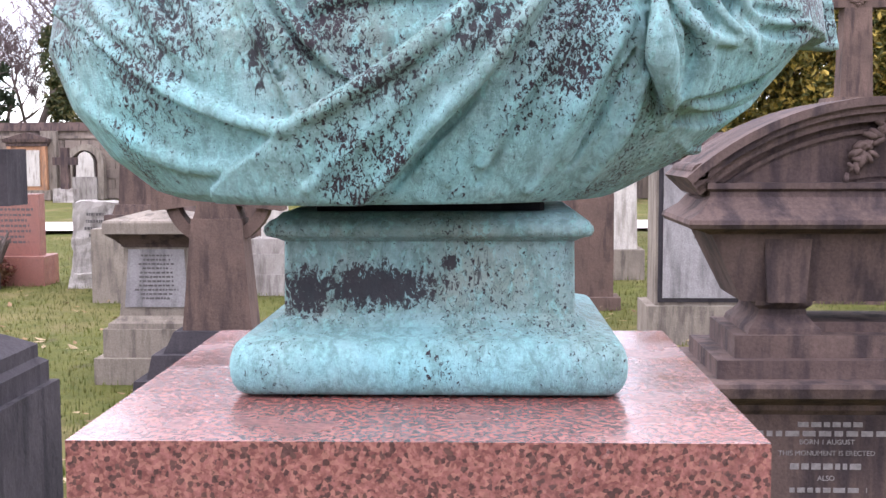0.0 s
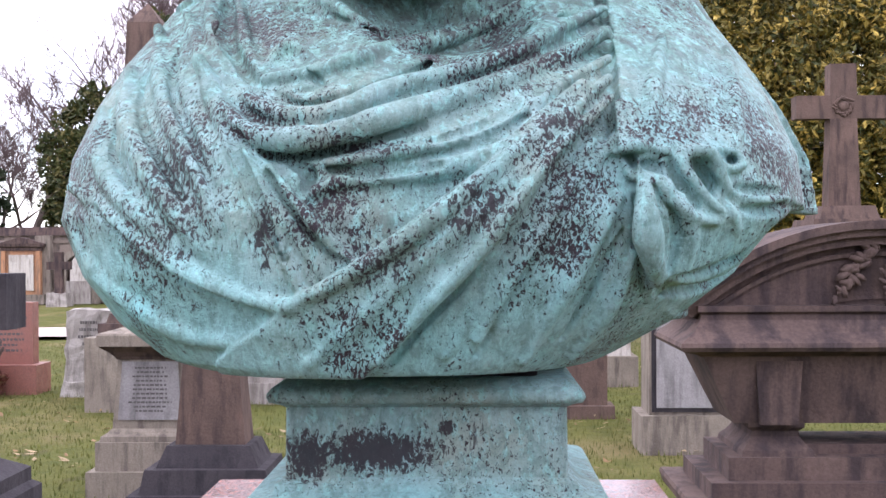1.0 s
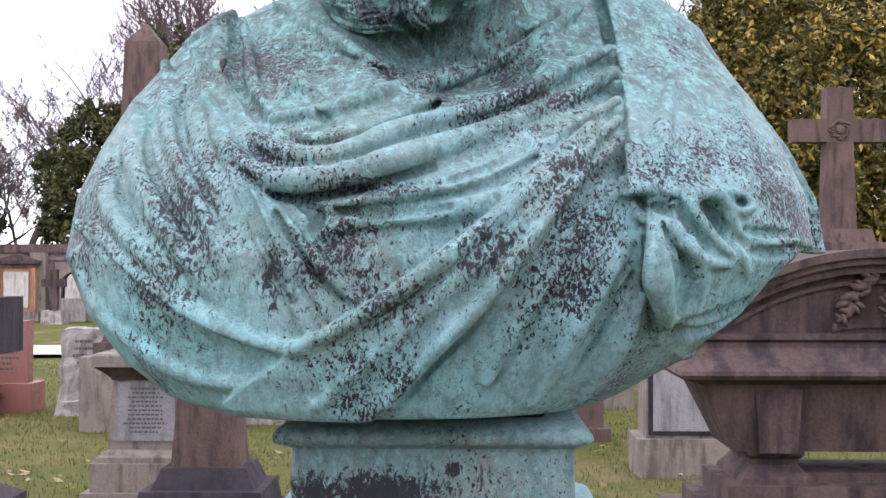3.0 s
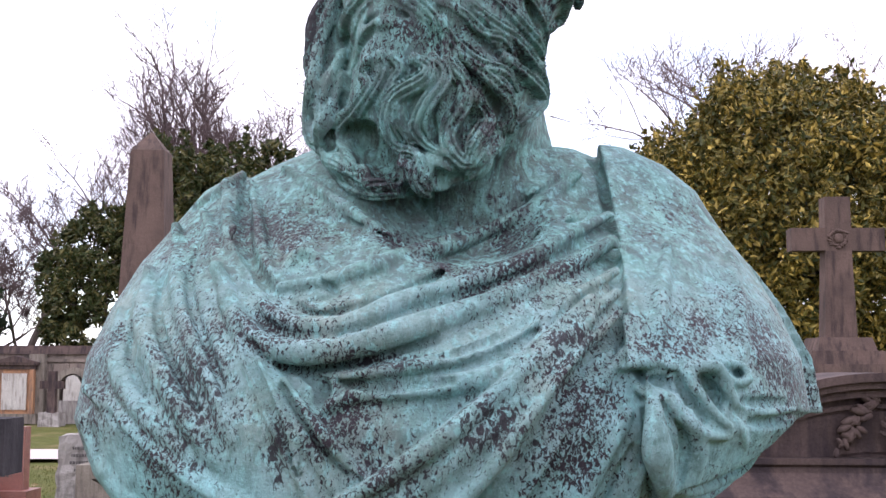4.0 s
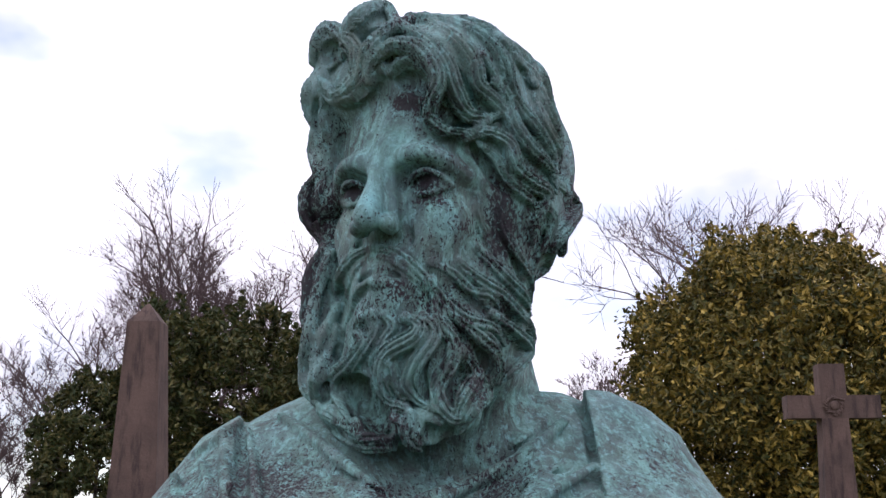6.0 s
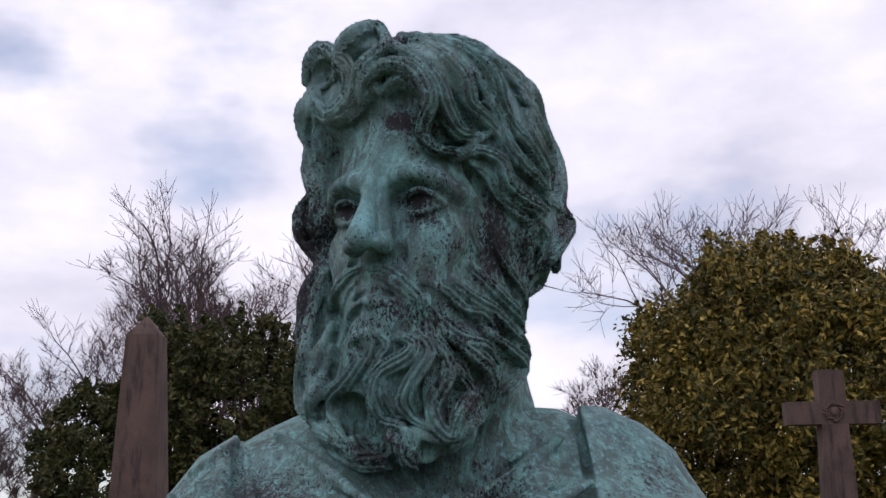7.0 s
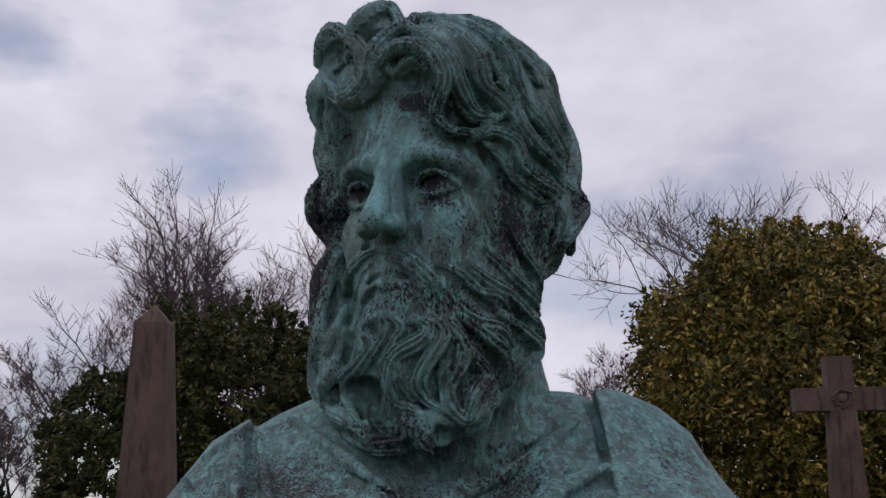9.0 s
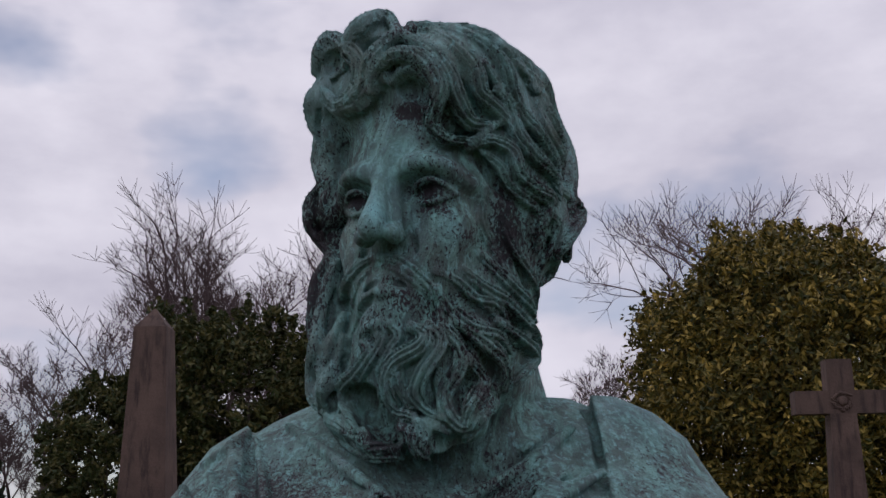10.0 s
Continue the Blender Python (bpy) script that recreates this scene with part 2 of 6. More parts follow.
# dark stains, with shade painted into eye sockets, beard hollow, neck and chest creases
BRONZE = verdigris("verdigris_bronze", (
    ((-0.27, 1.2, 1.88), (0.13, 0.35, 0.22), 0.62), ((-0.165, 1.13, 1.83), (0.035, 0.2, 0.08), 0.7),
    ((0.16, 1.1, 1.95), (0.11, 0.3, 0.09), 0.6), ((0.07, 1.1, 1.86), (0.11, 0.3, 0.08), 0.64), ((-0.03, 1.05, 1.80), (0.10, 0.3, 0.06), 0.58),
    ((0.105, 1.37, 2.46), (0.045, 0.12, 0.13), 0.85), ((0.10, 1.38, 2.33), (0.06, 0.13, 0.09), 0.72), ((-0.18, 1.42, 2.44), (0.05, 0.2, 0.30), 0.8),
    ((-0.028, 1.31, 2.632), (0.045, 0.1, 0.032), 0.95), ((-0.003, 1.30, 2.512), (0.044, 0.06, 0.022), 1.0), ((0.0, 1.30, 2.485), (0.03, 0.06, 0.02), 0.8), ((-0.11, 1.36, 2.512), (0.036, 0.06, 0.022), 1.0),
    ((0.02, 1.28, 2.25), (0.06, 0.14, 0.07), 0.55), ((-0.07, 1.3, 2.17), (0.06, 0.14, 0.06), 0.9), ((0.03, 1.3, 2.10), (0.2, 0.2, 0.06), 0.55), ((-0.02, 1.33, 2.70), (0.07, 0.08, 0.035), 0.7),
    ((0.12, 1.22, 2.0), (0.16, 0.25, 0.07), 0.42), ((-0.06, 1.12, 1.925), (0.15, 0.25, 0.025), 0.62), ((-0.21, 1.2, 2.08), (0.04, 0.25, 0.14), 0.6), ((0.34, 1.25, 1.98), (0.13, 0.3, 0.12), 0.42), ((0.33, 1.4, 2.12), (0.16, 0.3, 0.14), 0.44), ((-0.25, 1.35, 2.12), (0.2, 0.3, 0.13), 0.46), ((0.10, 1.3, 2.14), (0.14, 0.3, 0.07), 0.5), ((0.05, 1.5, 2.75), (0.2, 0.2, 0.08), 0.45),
# pale crust, with light painted onto the nose ridge and lower cloth
), (((-0.33, 1.2, 1.74), (0.22, 0.4, 0.14), 0.9), ((0.05, 1.1, 1.70), (0.36, 0.3, 0.11), 0.85), ((0.36, 1.25, 1.80), (0.14, 0.3, 0.14), 0.7), ((-0.08, 1.27, 2.47), (0.028, 0.06, 0.06), 0.7), ((0.03, 1.3, 2.45), (0.03, 0.06, 0.035), 0.8), ((-0.05, 1.29, 2.53), (0.10, 0.09, 0.13), 0.4)),
    (((0.02, 1.48, 2.48), (0.26, 0.32, 0.44), 0.95), ((-0.05, 1.2, 1.87), (0.2, 0.25, 0.09), 0.4), ((0.0, 1.4, 2.12), (0.6, 0.4, 0.17), 0.75)))
BRONZE_PLINTH = verdigris("verdigris_bronze_plinth", (
    ((-0.06, -0.17, 0.122), (0.13, 0.06, 0.048), 0.95), ((-0.14, -0.17, 0.115), (0.06, 0.06, 0.055), 0.9),
    ((0.025, -0.17, 0.15), (0.018, 0.05, 0.02), 0.9), ((0.0, -0.17, 0.11), (0.2, 0.05, 0.05), 0.3),
), (((0.0, -0.2, 0.03), (0.4, 0.2, 0.07), 0.9),), flecked=0.10)


def leafy(name, colours, rough=0.45):
    m = Mat(name, rough)
    geo = m.t.nodes.new("ShaderNodeNewGeometry")
    n = len(colours)
    c = m.ramp(geo.outputs["Random Per Island"], *[(i / n, c) for i, c in enumerate(colours)])
    c = m.mix(m.ramp(m.noise(0.9, 3), (0.35, 0.0), (0.65, 0.35)), c, (0.02, 0.03, 0.012))
    m.colour(c)
    m.b.inputs["Transmission Weight"].default_value = 0.0
    return m.m


HOLLY_GOLD = leafy("variegated_holly_leaf", ((0.025, 0.031, 0.008), (0.055, 0.058, 0.013), (0.165, 0.13, 0.03), (0.042, 0.047, 0.012), (0.28, 0.2, 0.045), (0.088, 0.084, 0.019), (0.42, 0.30, 0.07)))
HOLLY_GREEN = leafy("holly_leaf", ((0.022, 0.034, 0.011), (0.035, 0.05, 0.015), (0.065, 0.07, 0.022), (0.03, 0.042, 0.013), (0.12, 0.105, 0.036)))
CONIFER = leafy("conifer_needle", ((0.014, 0.026, 0.014), (0.022, 0.036, 0.018), (0.03, 0.045, 0.02)), 0.6)
DEAD_LEAF = leafy("dead_leaf", ((0.2, 0.12, 0.06), (0.3, 0.2, 0.11), (0.14, 0.08, 0.05), (0.36, 0.27, 0.17)), 0.8)
RED_LEAF = leafy("red_shrub_leaf", ((0.12, 0.03, 0.03), (0.2, 0.06, 0.045), (0.08, 0.025, 0.025), (0.16, 0.09, 0.05)), 0.6)
GRASS = leafy("grass_blade", ((0.075, 0.095, 0.018), (0.10, 0.115, 0.026), (0.16, 0.15, 0.044), (0.09, 0.105, 0.024)), 0.6)


def plain(name, colour, rough=0.8, spread=0.6, scale=20.0):
    m = Mat(name, rough).vary()
    m.colour(m.mix(m.ramp(m.noise(scale, 5), (0.3, 0.0), (0.7, 1.0)), colour, tuple(v * spread for v in colour)))
    m.bump(m.noise(scale * 4, 3), 0.4, 0.01)
    return m.m


BARK = plain("bark", (0.12, 0.095, 0.085))
TWIG = plain("twig_bark", (0.16, 0.115, 0.12), 0.85, 0.7, 3.0)
INK = plain("faded_letter_paint", (0.26, 0.24, 0.24), 0.7, 0.6, 60.0)
INK_DARK = plain("cut_letter", (0.12, 0.11, 0.11), 0.8, 0.7, 60.0)


def turf():
    m = Mat("turf", 0.9)
    big = m.noise(0.55, 5, 0.6)
    mid = m.noise(3.2, 5, 0.65)
    fine = m.noise(45, 4, 0.7)
    c = m.mix(m.ramp(mid, (0.35, 0.0), (0.65, 1.0)), (0.085, 0.10, 0.02), (0.135, 0.135, 0.034))
    c = m.mix(m.ramp(big, (0.5, 0.0), (0.68, 0.7)), c, (0.26, 0.195, 0.1))
    c = m.mix(m.ramp(m.noise(1.7, 4), (0.6, 0.0), (0.72, 0.6)), c, (0.075, 0.06, 0.035))
    c = m.mix(0.6, c, m.ramp(fine, (0.3, 0.35), (0.7, 1.0)), "MULTIPLY")
    m.colour(c).bump(fine, 0.9, 0.03).bump(mid, 0.5, 0.08)
    return m.m


TURF = turf()
GRAVEL = plain("pale_gravel", (0.55, 0.48, 0.46), 0.9, 0.8, 30.0)

# ---- helpers for meshes ----
def mesh_object(name, verts, faces, material, smooth=False, parent=None, label=""):
    me = bpy.data.meshes.new(name)
    me.from_pydata(verts, [], faces)
    me.materials.append(material)
    me.polygons.foreach_set("use_smooth", [smooth] * len(me.polygons))
    me.update()
    ob = new(name, me)
    ob.parent = parent
    if label:
        ob["label"] = label
    return ob


def part(name, bm, material, parent=None, label="", smooth=False, bevel=0.0):
    """Links a bmesh as one mesh object under a thing or a part."""
    if bevel:
        sharp = [e for e in bm.edges if len(e.link_faces) == 2 and e.calc_face_angle() > 0.5]
        bmesh.ops.bevel(bm, geom=sharp, offset=bevel, segments=2, affect="EDGES", profile=0.6, clamp_overlap=True)
    bmesh.ops.recalc_face_normals(bm, faces=bm.faces)
    me = bpy.data.meshes.new(name)
    bm.to_mesh(me)
    bm.free()
    me.materials.append(material)
    if smooth:
        me.polygons.foreach_set("use_smooth", [True] * len(me.polygons))
    ob = new(name, me)
    ob.parent = parent
    if label:
        ob["label"] = label
    return ob


def thing(name, x, y, z, label, category, group="", kind="", turn=0.0):
    ob = new(name)
    ob.matrix_world = pose(x, y, z, 0, 0, turn)
    ob.empty_display_size = 0.1
    return tagged(ob, label, category, group, kind)


def frustum(bm, z0, z1, w0, d0, w1=None, d1=None, x=0.0, y=0.0):
    """A four-sided block, w by d below, w1 by d1 above."""
    w1, d1 = (w0 if w1 is None else w1), (d0 if d1 is None else d1)
    ring = []
    for z, w, d in ((z0, w0, d0), (z1, w1, d1)):
        ring.append([bm.verts.new((x + sx * w / 2, y + sy * d / 2, z)) for sx, sy in ((-1, -1), (1, -1), (1, 1), (-1, 1))])
    a, b = ring
    bm.faces.new(a[::-1])
    bm.faces.new(b)
    for i in range(4):
        j = (i + 1) % 4
        bm.faces.new((a[i], a[j], b[j], b[i]))
    return bm


def block(z0, z1, w0, d0, w1=None, d1=None, x=0.0, y=0.0):
    return frustum(bmesh.new(), z0, z1, w0, d0, w1, d1, x, y)


def moulded(rows, deep, x=0.0, y=0.0, corner=0.0):
    """A moulding of rows (z, width), the depth less than the width by deep, with rounded corners."""
    bm = bmesh.new()
    rings = []
    for z, w in rows:
        d = w - deep
        pts = []
        n = 4 if corner else 1
        r = min(corner, w * 0.4, d * 0.4)
        for cx, cy, a0 in ((1, 1, 0), (-1, 1, 90), (-1, -1, 180), (1, -1, 270)):
            for k in range(n):
                a = radians(a0 + (90 * k / (n - 1) if n > 1 else 45))
                off = r if n > 1 else 0
                pts.append((x + cx * (w / 2 - off) + (math.cos(a) * r if n > 1 else 0), y + cy * (d / 2 - off) + (math.sin(a) * r if n > 1 else 0), z))
        rings.append([bm.verts.new(p) for p in pts])
    for a, b in zip(rings, rings[1:]):
        for i in range(len(a)):
            j = (i + 1) % len(a)
            bm.faces.new((a[i], a[j], b[j], b[i]))
    bm.faces.new(rings[0][::-1])
    bm.faces.new(rings[-1])
    return bm


def extruded(points, y0, y1):
    """A flat outline of (x, z) points, given a depth from y0 to y1."""
    bm = bmesh.new()
    a = [bm.verts.new((x, y0, z)) for x, z in points]
    b = [bm.verts.new((x, y1, z)) for x, z in points]
    bm.faces.new(a)
    bm.faces.new(b[::-1])
    for i in range(len(a)):
        j = (i + 1) % len(a)
        bm.faces.new((a[j], a[i], b[i], b[j]))
    return bm


# ---- the bust: modelled as a solid on a grid, then skinned ----
class Clay:
    """A block of digital clay: a signed distance on a grid."""

    def __init__(self, low, high, step):
        self.low, self.step = np.array(low, np.float32), step
        self.n = np.ceil((np.array(high) - np.array(low)) / step).astype(int)
        self.axes = [(self.low[i] + step * np.arange(self.n[i])).astype(np.float32) for i in range(3)]
        self.f = np.full(tuple(self.n), 1.0, np.float32)

    def window(self, low, high):
        a = np.clip(np.floor((np.array(low) - self.low) / self.step).astype(int), 0, self.n)
        b = np.clip(np.ceil((np.array(high) - self.low) / self.step).astype(int) + 1, 0, self.n)
        sl = tuple(slice(int(p), int(q)) for p, q in zip(a, b))
        if any(s.stop <= s.start for s in sl):
            return None, None
        xs = [ax[s] for ax, s in zip(self.axes, sl)]
        return sl, (xs[0][:, None, None], xs[1][None, :, None], xs[2][None, None, :])

    def join(self, sl, d, k, cut=False):
        f = self.f[sl]
        if cut:
            d = -d
            h = np.clip(k - np.abs(f - d), 0, None) / k
            self.f[sl] = np.maximum(f, d) + h * h * k * 0.25
        else:
            h = np.clip(k - np.abs(f - d), 0, None) / k
            self.f[sl] = np.minimum(f, d) - h * h * k * 0.25

    def ball(self, c, r, k=0.02, cut=False, turn=0.0):
        """An ellipsoid; turn: degrees about the upright axis."""
        r = np.array(r if hasattr(r, "__len__") else (r, r, r), np.float32)
        m = float(r.max()) + k + 0.01
        sl, g = self.window(np.array(c) - m, np.array(c) + m)
        if sl is None:
            return
        x, y, z = g[0] - c[0], g[1] - c[1], g[2] - c[2]
        if turn:
            ct, st = math.cos(radians(turn)), math.sin(radians(turn))
            x, y = x * ct + y * st, -x * st + y * ct
        q = np.sqrt((x / r[0]) ** 2 + (y / r[1]) ** 2 + (z / r[2]) ** 2)
        g2 = np.sqrt((x / r[0] ** 2) ** 2 + (y / r[1] ** 2) ** 2 + (z / r[2] ** 2) ** 2) + 1e-6
        self.join(sl, (q * (q - 1.0) / g2).astype(np.float32), k, cut)

    def rope(self, pts, radii, k=0.01, cut=False):
        """A rope of tapered capsules through the points."""
        pts = [np.array(p, np.float32) for p in pts]
        m = max(radii) + k + self.step
        sl, g = self.window(np.min(pts, axis=0) - m, np.max(pts, axis=0) + m)
        if sl is None:
            return
        best = None
        for a, b, ra, rb in zip(pts, pts[1:], radii, radii[1:]):
            ab = b - a
            L = float(ab @ ab) + 1e-9
            h = np.clip(((g[0] - a[0]) * ab[0] + (g[1] - a[1]) * ab[1] + (g[2] - a[2]) * ab[2]) / L, 0, 1)
            d = np.sqrt((g[0] - a[0] - h * ab[0]) ** 2 + (g[1] - a[1] - h * ab[1]) ** 2 + (g[2] - a[2] - h * ab[2]) ** 2) - (ra + (rb - ra) * h)
            best = d if best is None else np.minimum(best, d)
        self.join(sl, best, k, cut)

    def front(self):
        """The depth of the front face over x and z; the back limit where nothing is."""
        solid = self.f < 0
        first = solid.argmax(axis=1)
        hit = solid.any(axis=1)
        return np.where(hit, self.axes[1][first], np.nan)

    def skin(self):
        """Surface nets: one vertex per crossed cell."""
        f = self.f
        s = f < 0
        c = [s[i:s.shape[0] - 1 + i, j:s.shape[1] - 1 + j, l:s.shape[2] - 1 + l] for i in (0, 1) for j in (0, 1) for l in (0, 1)]
        tot = sum(a.astype(np.int8) for a in c)
        cell = (tot > 0) & (tot < 8)
        idx = np.argwhere(cell)
        ids = np.full(cell.shape, -1, np.int32)
        ids[cell] = np.arange(len(idx))
        acc = np.zeros((len(idx), 3), np.float32)
        num = np.zeros(len(idx), np.float32)
        corners = np.array([(i, j, l) for i in (0, 1) for j in (0, 1) for l in (0, 1)])
        val = np.stack([f[idx[:, 0] + i, idx[:, 1] + j, idx[:, 2] + l] for i, j, l in corners], 1)
        for a in range(8):
            for b in range(a + 1, 8):
                if np.abs(corners[a] - corners[b]).sum() != 1:
                    continue
                va, vb = val[:, a], val[:, b]
                cr = (va < 0) != (vb < 0)
                t = np.where(cr, va / np.where(cr, va - vb, 1.0), 0.0)
                p = corners[a] + t[:, None] * (corners[b] - corners[a])
                acc += np.where(cr[:, None], p, 0)
                num += cr
        verts = self.low + (idx + acc / num[:, None]) * self.step
        quads = []
        for ax in range(3):
            u, v = [(1, 2), (2, 0), (0, 1)][ax]
            lo = [slice(1, n - 1) for n in s.shape]
            hi = list(lo)
            lo[ax], hi[ax] = slice(0, s.shape[ax] - 1), slice(1, s.shape[ax])
            a, b = s[tuple(lo)], s[tuple(hi)]
            for flip, mask in ((False, a & ~b), (True, ~a & b)):
                p = np.argwhere(mask)
                off = np.ones(3, int)
                off[ax] = 0
                p = p + off
                du, dv = np.eye(3, dtype=int)[u], np.eye(3, dtype=int)[v]
                q = [p - du - dv, p - dv, p, p - du]
                q = np.stack([ids[w[:, 0], w[:, 1], w[:, 2]] for w in q], 1)
                quads.append(q[:, ::-1] if flip else q)
        return verts, np.concatenate(quads)


def spline(pts, n):
    """n points along a smooth curve through pts."""
    p = np.array(pts, float)
    p = np.vstack([2 * p[0] - p[1], p, 2 * p[-1] - p[-2]])
    out = []
    for t in np.linspace(0, len(p) - 3 - 1e-6, n):
        i = int(t)
        u = t - i
        a, b, c, d = p[i:i + 4]
        out.append(0.5 * (2 * b + (c - a) * u + (2 * a - 5 * b + 4 * c - d) * u * u + (3 * b - a - 3 * c + d) * u ** 3))
    return np.array(out)


def inside(poly, gx, gz):
    """Signed distance to a polygon in the plane of x and z."""
    d = np.full(np.broadcast(gx, gz).shape, 9.0, np.float32)
    sign = np.ones(d.shape, np.float32)
    n = len(poly)
    for i in range(n):
        ax, az = poly[i]
        bx, bz = poly[(i + 1) % n]
        ex, ez = bx - ax, bz - az
        h = np.clip(((gx - ax) * ex + (gz - az) * ez) / (ex * ex + ez * ez + 1e-12), 0, 1)
        d = np.minimum(d, np.hypot(gx - ax - h * ex, gz - az - h * ez))
        c1, c2, c3 = gz >= az, gz < bz, ex * (gz - az) > ez * (gx - ax)
        sign = np.where((c1 & c2 & c3) | (~c1 & ~c2 & ~c3), -sign, sign)
    return sign * d


STEP = 0.0034
body = Clay((-0.56, 1.02, 1.63), (0.56, 1.76, 2.30), STEP)
gx, gy, gz = np.meshgrid(*body.axes, indexing="ij", sparse=True)
LEVEL = (1.660, 1.68, 1.72, 1.78, 1.85, 1.93, 2.0, 2.06, 2.12, 2.17, 2.21, 2.25)
zz = body.axes[2]
left = np.interp(zz, LEVEL, (-0.27, -0.340, -0.395, -0.442, -0.470, -0.460, -0.432, -0.40, -0.355, -0.315, -0.25, -0.16))[None, None, :]
right = np.interp(zz, LEVEL, (0.20, 0.25, 0.325, 0.405, 0.464, 0.456, 0.426, 0.39, 0.345, 0.31, 0.26, 0.17))[None, None, :]
fore = np.interp(zz, LEVEL, (0.31, 0.325, 0.34, 0.355, 0.355, 0.335, 0.285, 0.225, 0.165, 0.125, 0.09, 0.05))[None, None, :]
mid = np.interp(zz, LEVEL, (1.46, 1.46, 1.46, 1.46, 1.46, 1.47, 1.48, 1.49, 1.51, 1.52, 1.53, 1.53))[None, None, :]
half, centre = (right - left) / 2, (right + left) / 2
dep = np.where(gy < mid, fore, 0.17)
q = (np.abs((gx - centre) / half) ** 2.3 + np.abs((gy - mid) / dep) ** 2.3) ** (1 / 2.3)
body.f[:] = (q - 1.0) * np.minimum(half, dep) * 0.8
body.f[:] = np.maximum(body.f, 1.671 - gz)
body.f[:] = np.maximum(body.f, gz - 2.245)
# hollow under the beard, and under the front edge
body.ball((0.035, 1.27, 2.20), (0.165, 0.15, 0.155), 0.012, True)
body.ball((0.0, 1.5, 1.62), (0.30, 0.2, 0.09), 0.01, True)


def stroke(clay, base, pts, r, lift=0.4, k=0.012, taper=(0.5, 1.0, 0.5), cut=False, n=18):
    """A fold laid on the front: (x, z) control points, its radius, and how far it stands out."""
    xz = spline(pts, n)
    rad = r * np.interp(np.linspace(0, 1, n), np.linspace(0, 1, len(taper)), taper)
    ix = np.clip(((xz[:, 0] - clay.low[0]) / clay.step).astype(int), 0, clay.n[0] - 1)
    iz = np.clip(((xz[:, 1] - clay.low[2]) / clay.step).astype(int), 0, clay.n[2] - 1)
    y = base[ix, iz]
    ok = ~np.isnan(y) & (np.nan_to_num(y, nan=9.0) < 1.56)
    if ok.sum() < 3:
        return
    y = np.interp(np.arange(n), np.arange(n)[ok], y[ok])
    y = np.convolve(np.pad(y, 2, mode="edge"), np.ones(5) / 5, "valid")
    first, last = np.argmax(ok), n - np.argmax(ok[::-1])
    xz, y, rad = xz[first:last], y[first:last], rad[first:last]
    sink = rad * (1 - 2 * lift) if not cut else -rad * (1 - 2 * lift)
    clay.rope(np.stack([xz[:, 0], y + sink, xz[:, 1]], 1), list(rad), k, cut)


def sheet(clay, poly, thick, k):
    """A sheet of cloth over the front, inside an outline of (x, z) points."""
    edge = inside(poly, clay.axes[0][:, None], clay.axes[2][None, :])[:, None, :]
    d = np.maximum(np.maximum(FORM - thick, edge), gy - 1.5)
    clay.join((slice(None),) * 3, d.astype(np.float32), k)


FORM = body.f.copy()
# cloak, sash and cuff as sheets that lie over one another
sheet(body, [(-0.306, 2.27), (-0.253, 2.088), (-0.207, 1.977), (-0.178, 1.921), (-0.065, 1.798), (-0.129, 1.751), (-0.261, 1.651), (-0.408, 1.651), (-0.56, 1.808), (-0.567, 1.968), (-0.387, 2.187)], 0.01, 0.01)  # cloak over the arm
sheet(body, [(0.228, 2.043), (0.15, 1.993), (0.083, 1.91), (0.009, 1.847), (-0.059, 1.8), (-0.128, 1.758), (-0.228, 1.689), (-0.235, 1.647), (-0.07, 1.66), (-0.036, 1.694), (0.033, 1.764), (0.094, 1.825), (0.152, 1.907), (0.223, 1.987)], 0.02, 0.006)  # sash
sheet(body, [(0.225, 2.291), (0.233, 2.141), (0.228, 2.056), (0.221, 1.984), (0.221, 1.917), (0.257, 1.927), (0.283, 1.912), (0.311, 1.915), (0.348, 1.879), (0.39, 1.866), (0.442, 1.866), (0.532, 1.855), (0.591, 1.966), (0.527, 2.172), (0.392, 2.29)], 0.02, 0.006)  # cape
sheet(body, [(0.24, 1.921), (0.319, 1.923), (0.452, 1.881), (0.532, 1.867), (0.444, 1.855), (0.376, 1.808), (0.314, 1.787), (0.291, 1.783), (0.263, 1.774), (0.246, 1.813)], 0.016, 0.006)  # cuff
skin_y = body.front()
# rolls of cloth across the chest
stroke(body, skin_y, [(-0.183, 2.013), (-0.134, 2.020), (-0.075, 2.039), (-0.016, 2.063), (0.058, 2.095), (0.133, 2.133), (0.192, 2.183)], 0.0145, 0.85, 0.007)
stroke(body, skin_y, [(-0.219, 2.198), (-0.149, 2.150), (-0.090, 2.104), (-0.036, 2.067)], 0.0110, 0.80, 0.007)
stroke(body, skin_y, [(-0.340, 2.143), (-0.299, 2.166), (-0.281, 2.191)], 0.0110, 0.60, 0.007)
stroke(body, skin_y, [(-0.257, 2.092), (-0.220, 2.013), (-0.188, 1.979), (-0.138, 1.963), (-0.086, 1.970), (-0.036, 1.995), (0.029, 2.014), (0.096, 2.042), (0.169, 2.084), (0.224, 2.116)], 0.0135, 0.85, 0.007)
stroke(body, skin_y, [(-0.266, 2.039), (-0.234, 1.982), (-0.199, 1.946), (-0.161, 1.934), (-0.115, 1.935), (-0.065, 1.948), (-0.021, 1.962), (0.030, 1.979), (0.081, 1.999), (0.150, 2.031), (0.222, 2.075)], 0.0185, 0.85, 0.007)
stroke(body, skin_y, [(-0.096, 1.907), (-0.044, 1.914), (0.005, 1.924), (0.062, 1.942), (0.120, 1.974), (0.172, 2.004), (0.219, 2.033)], 0.0115, 0.90, 0.007)
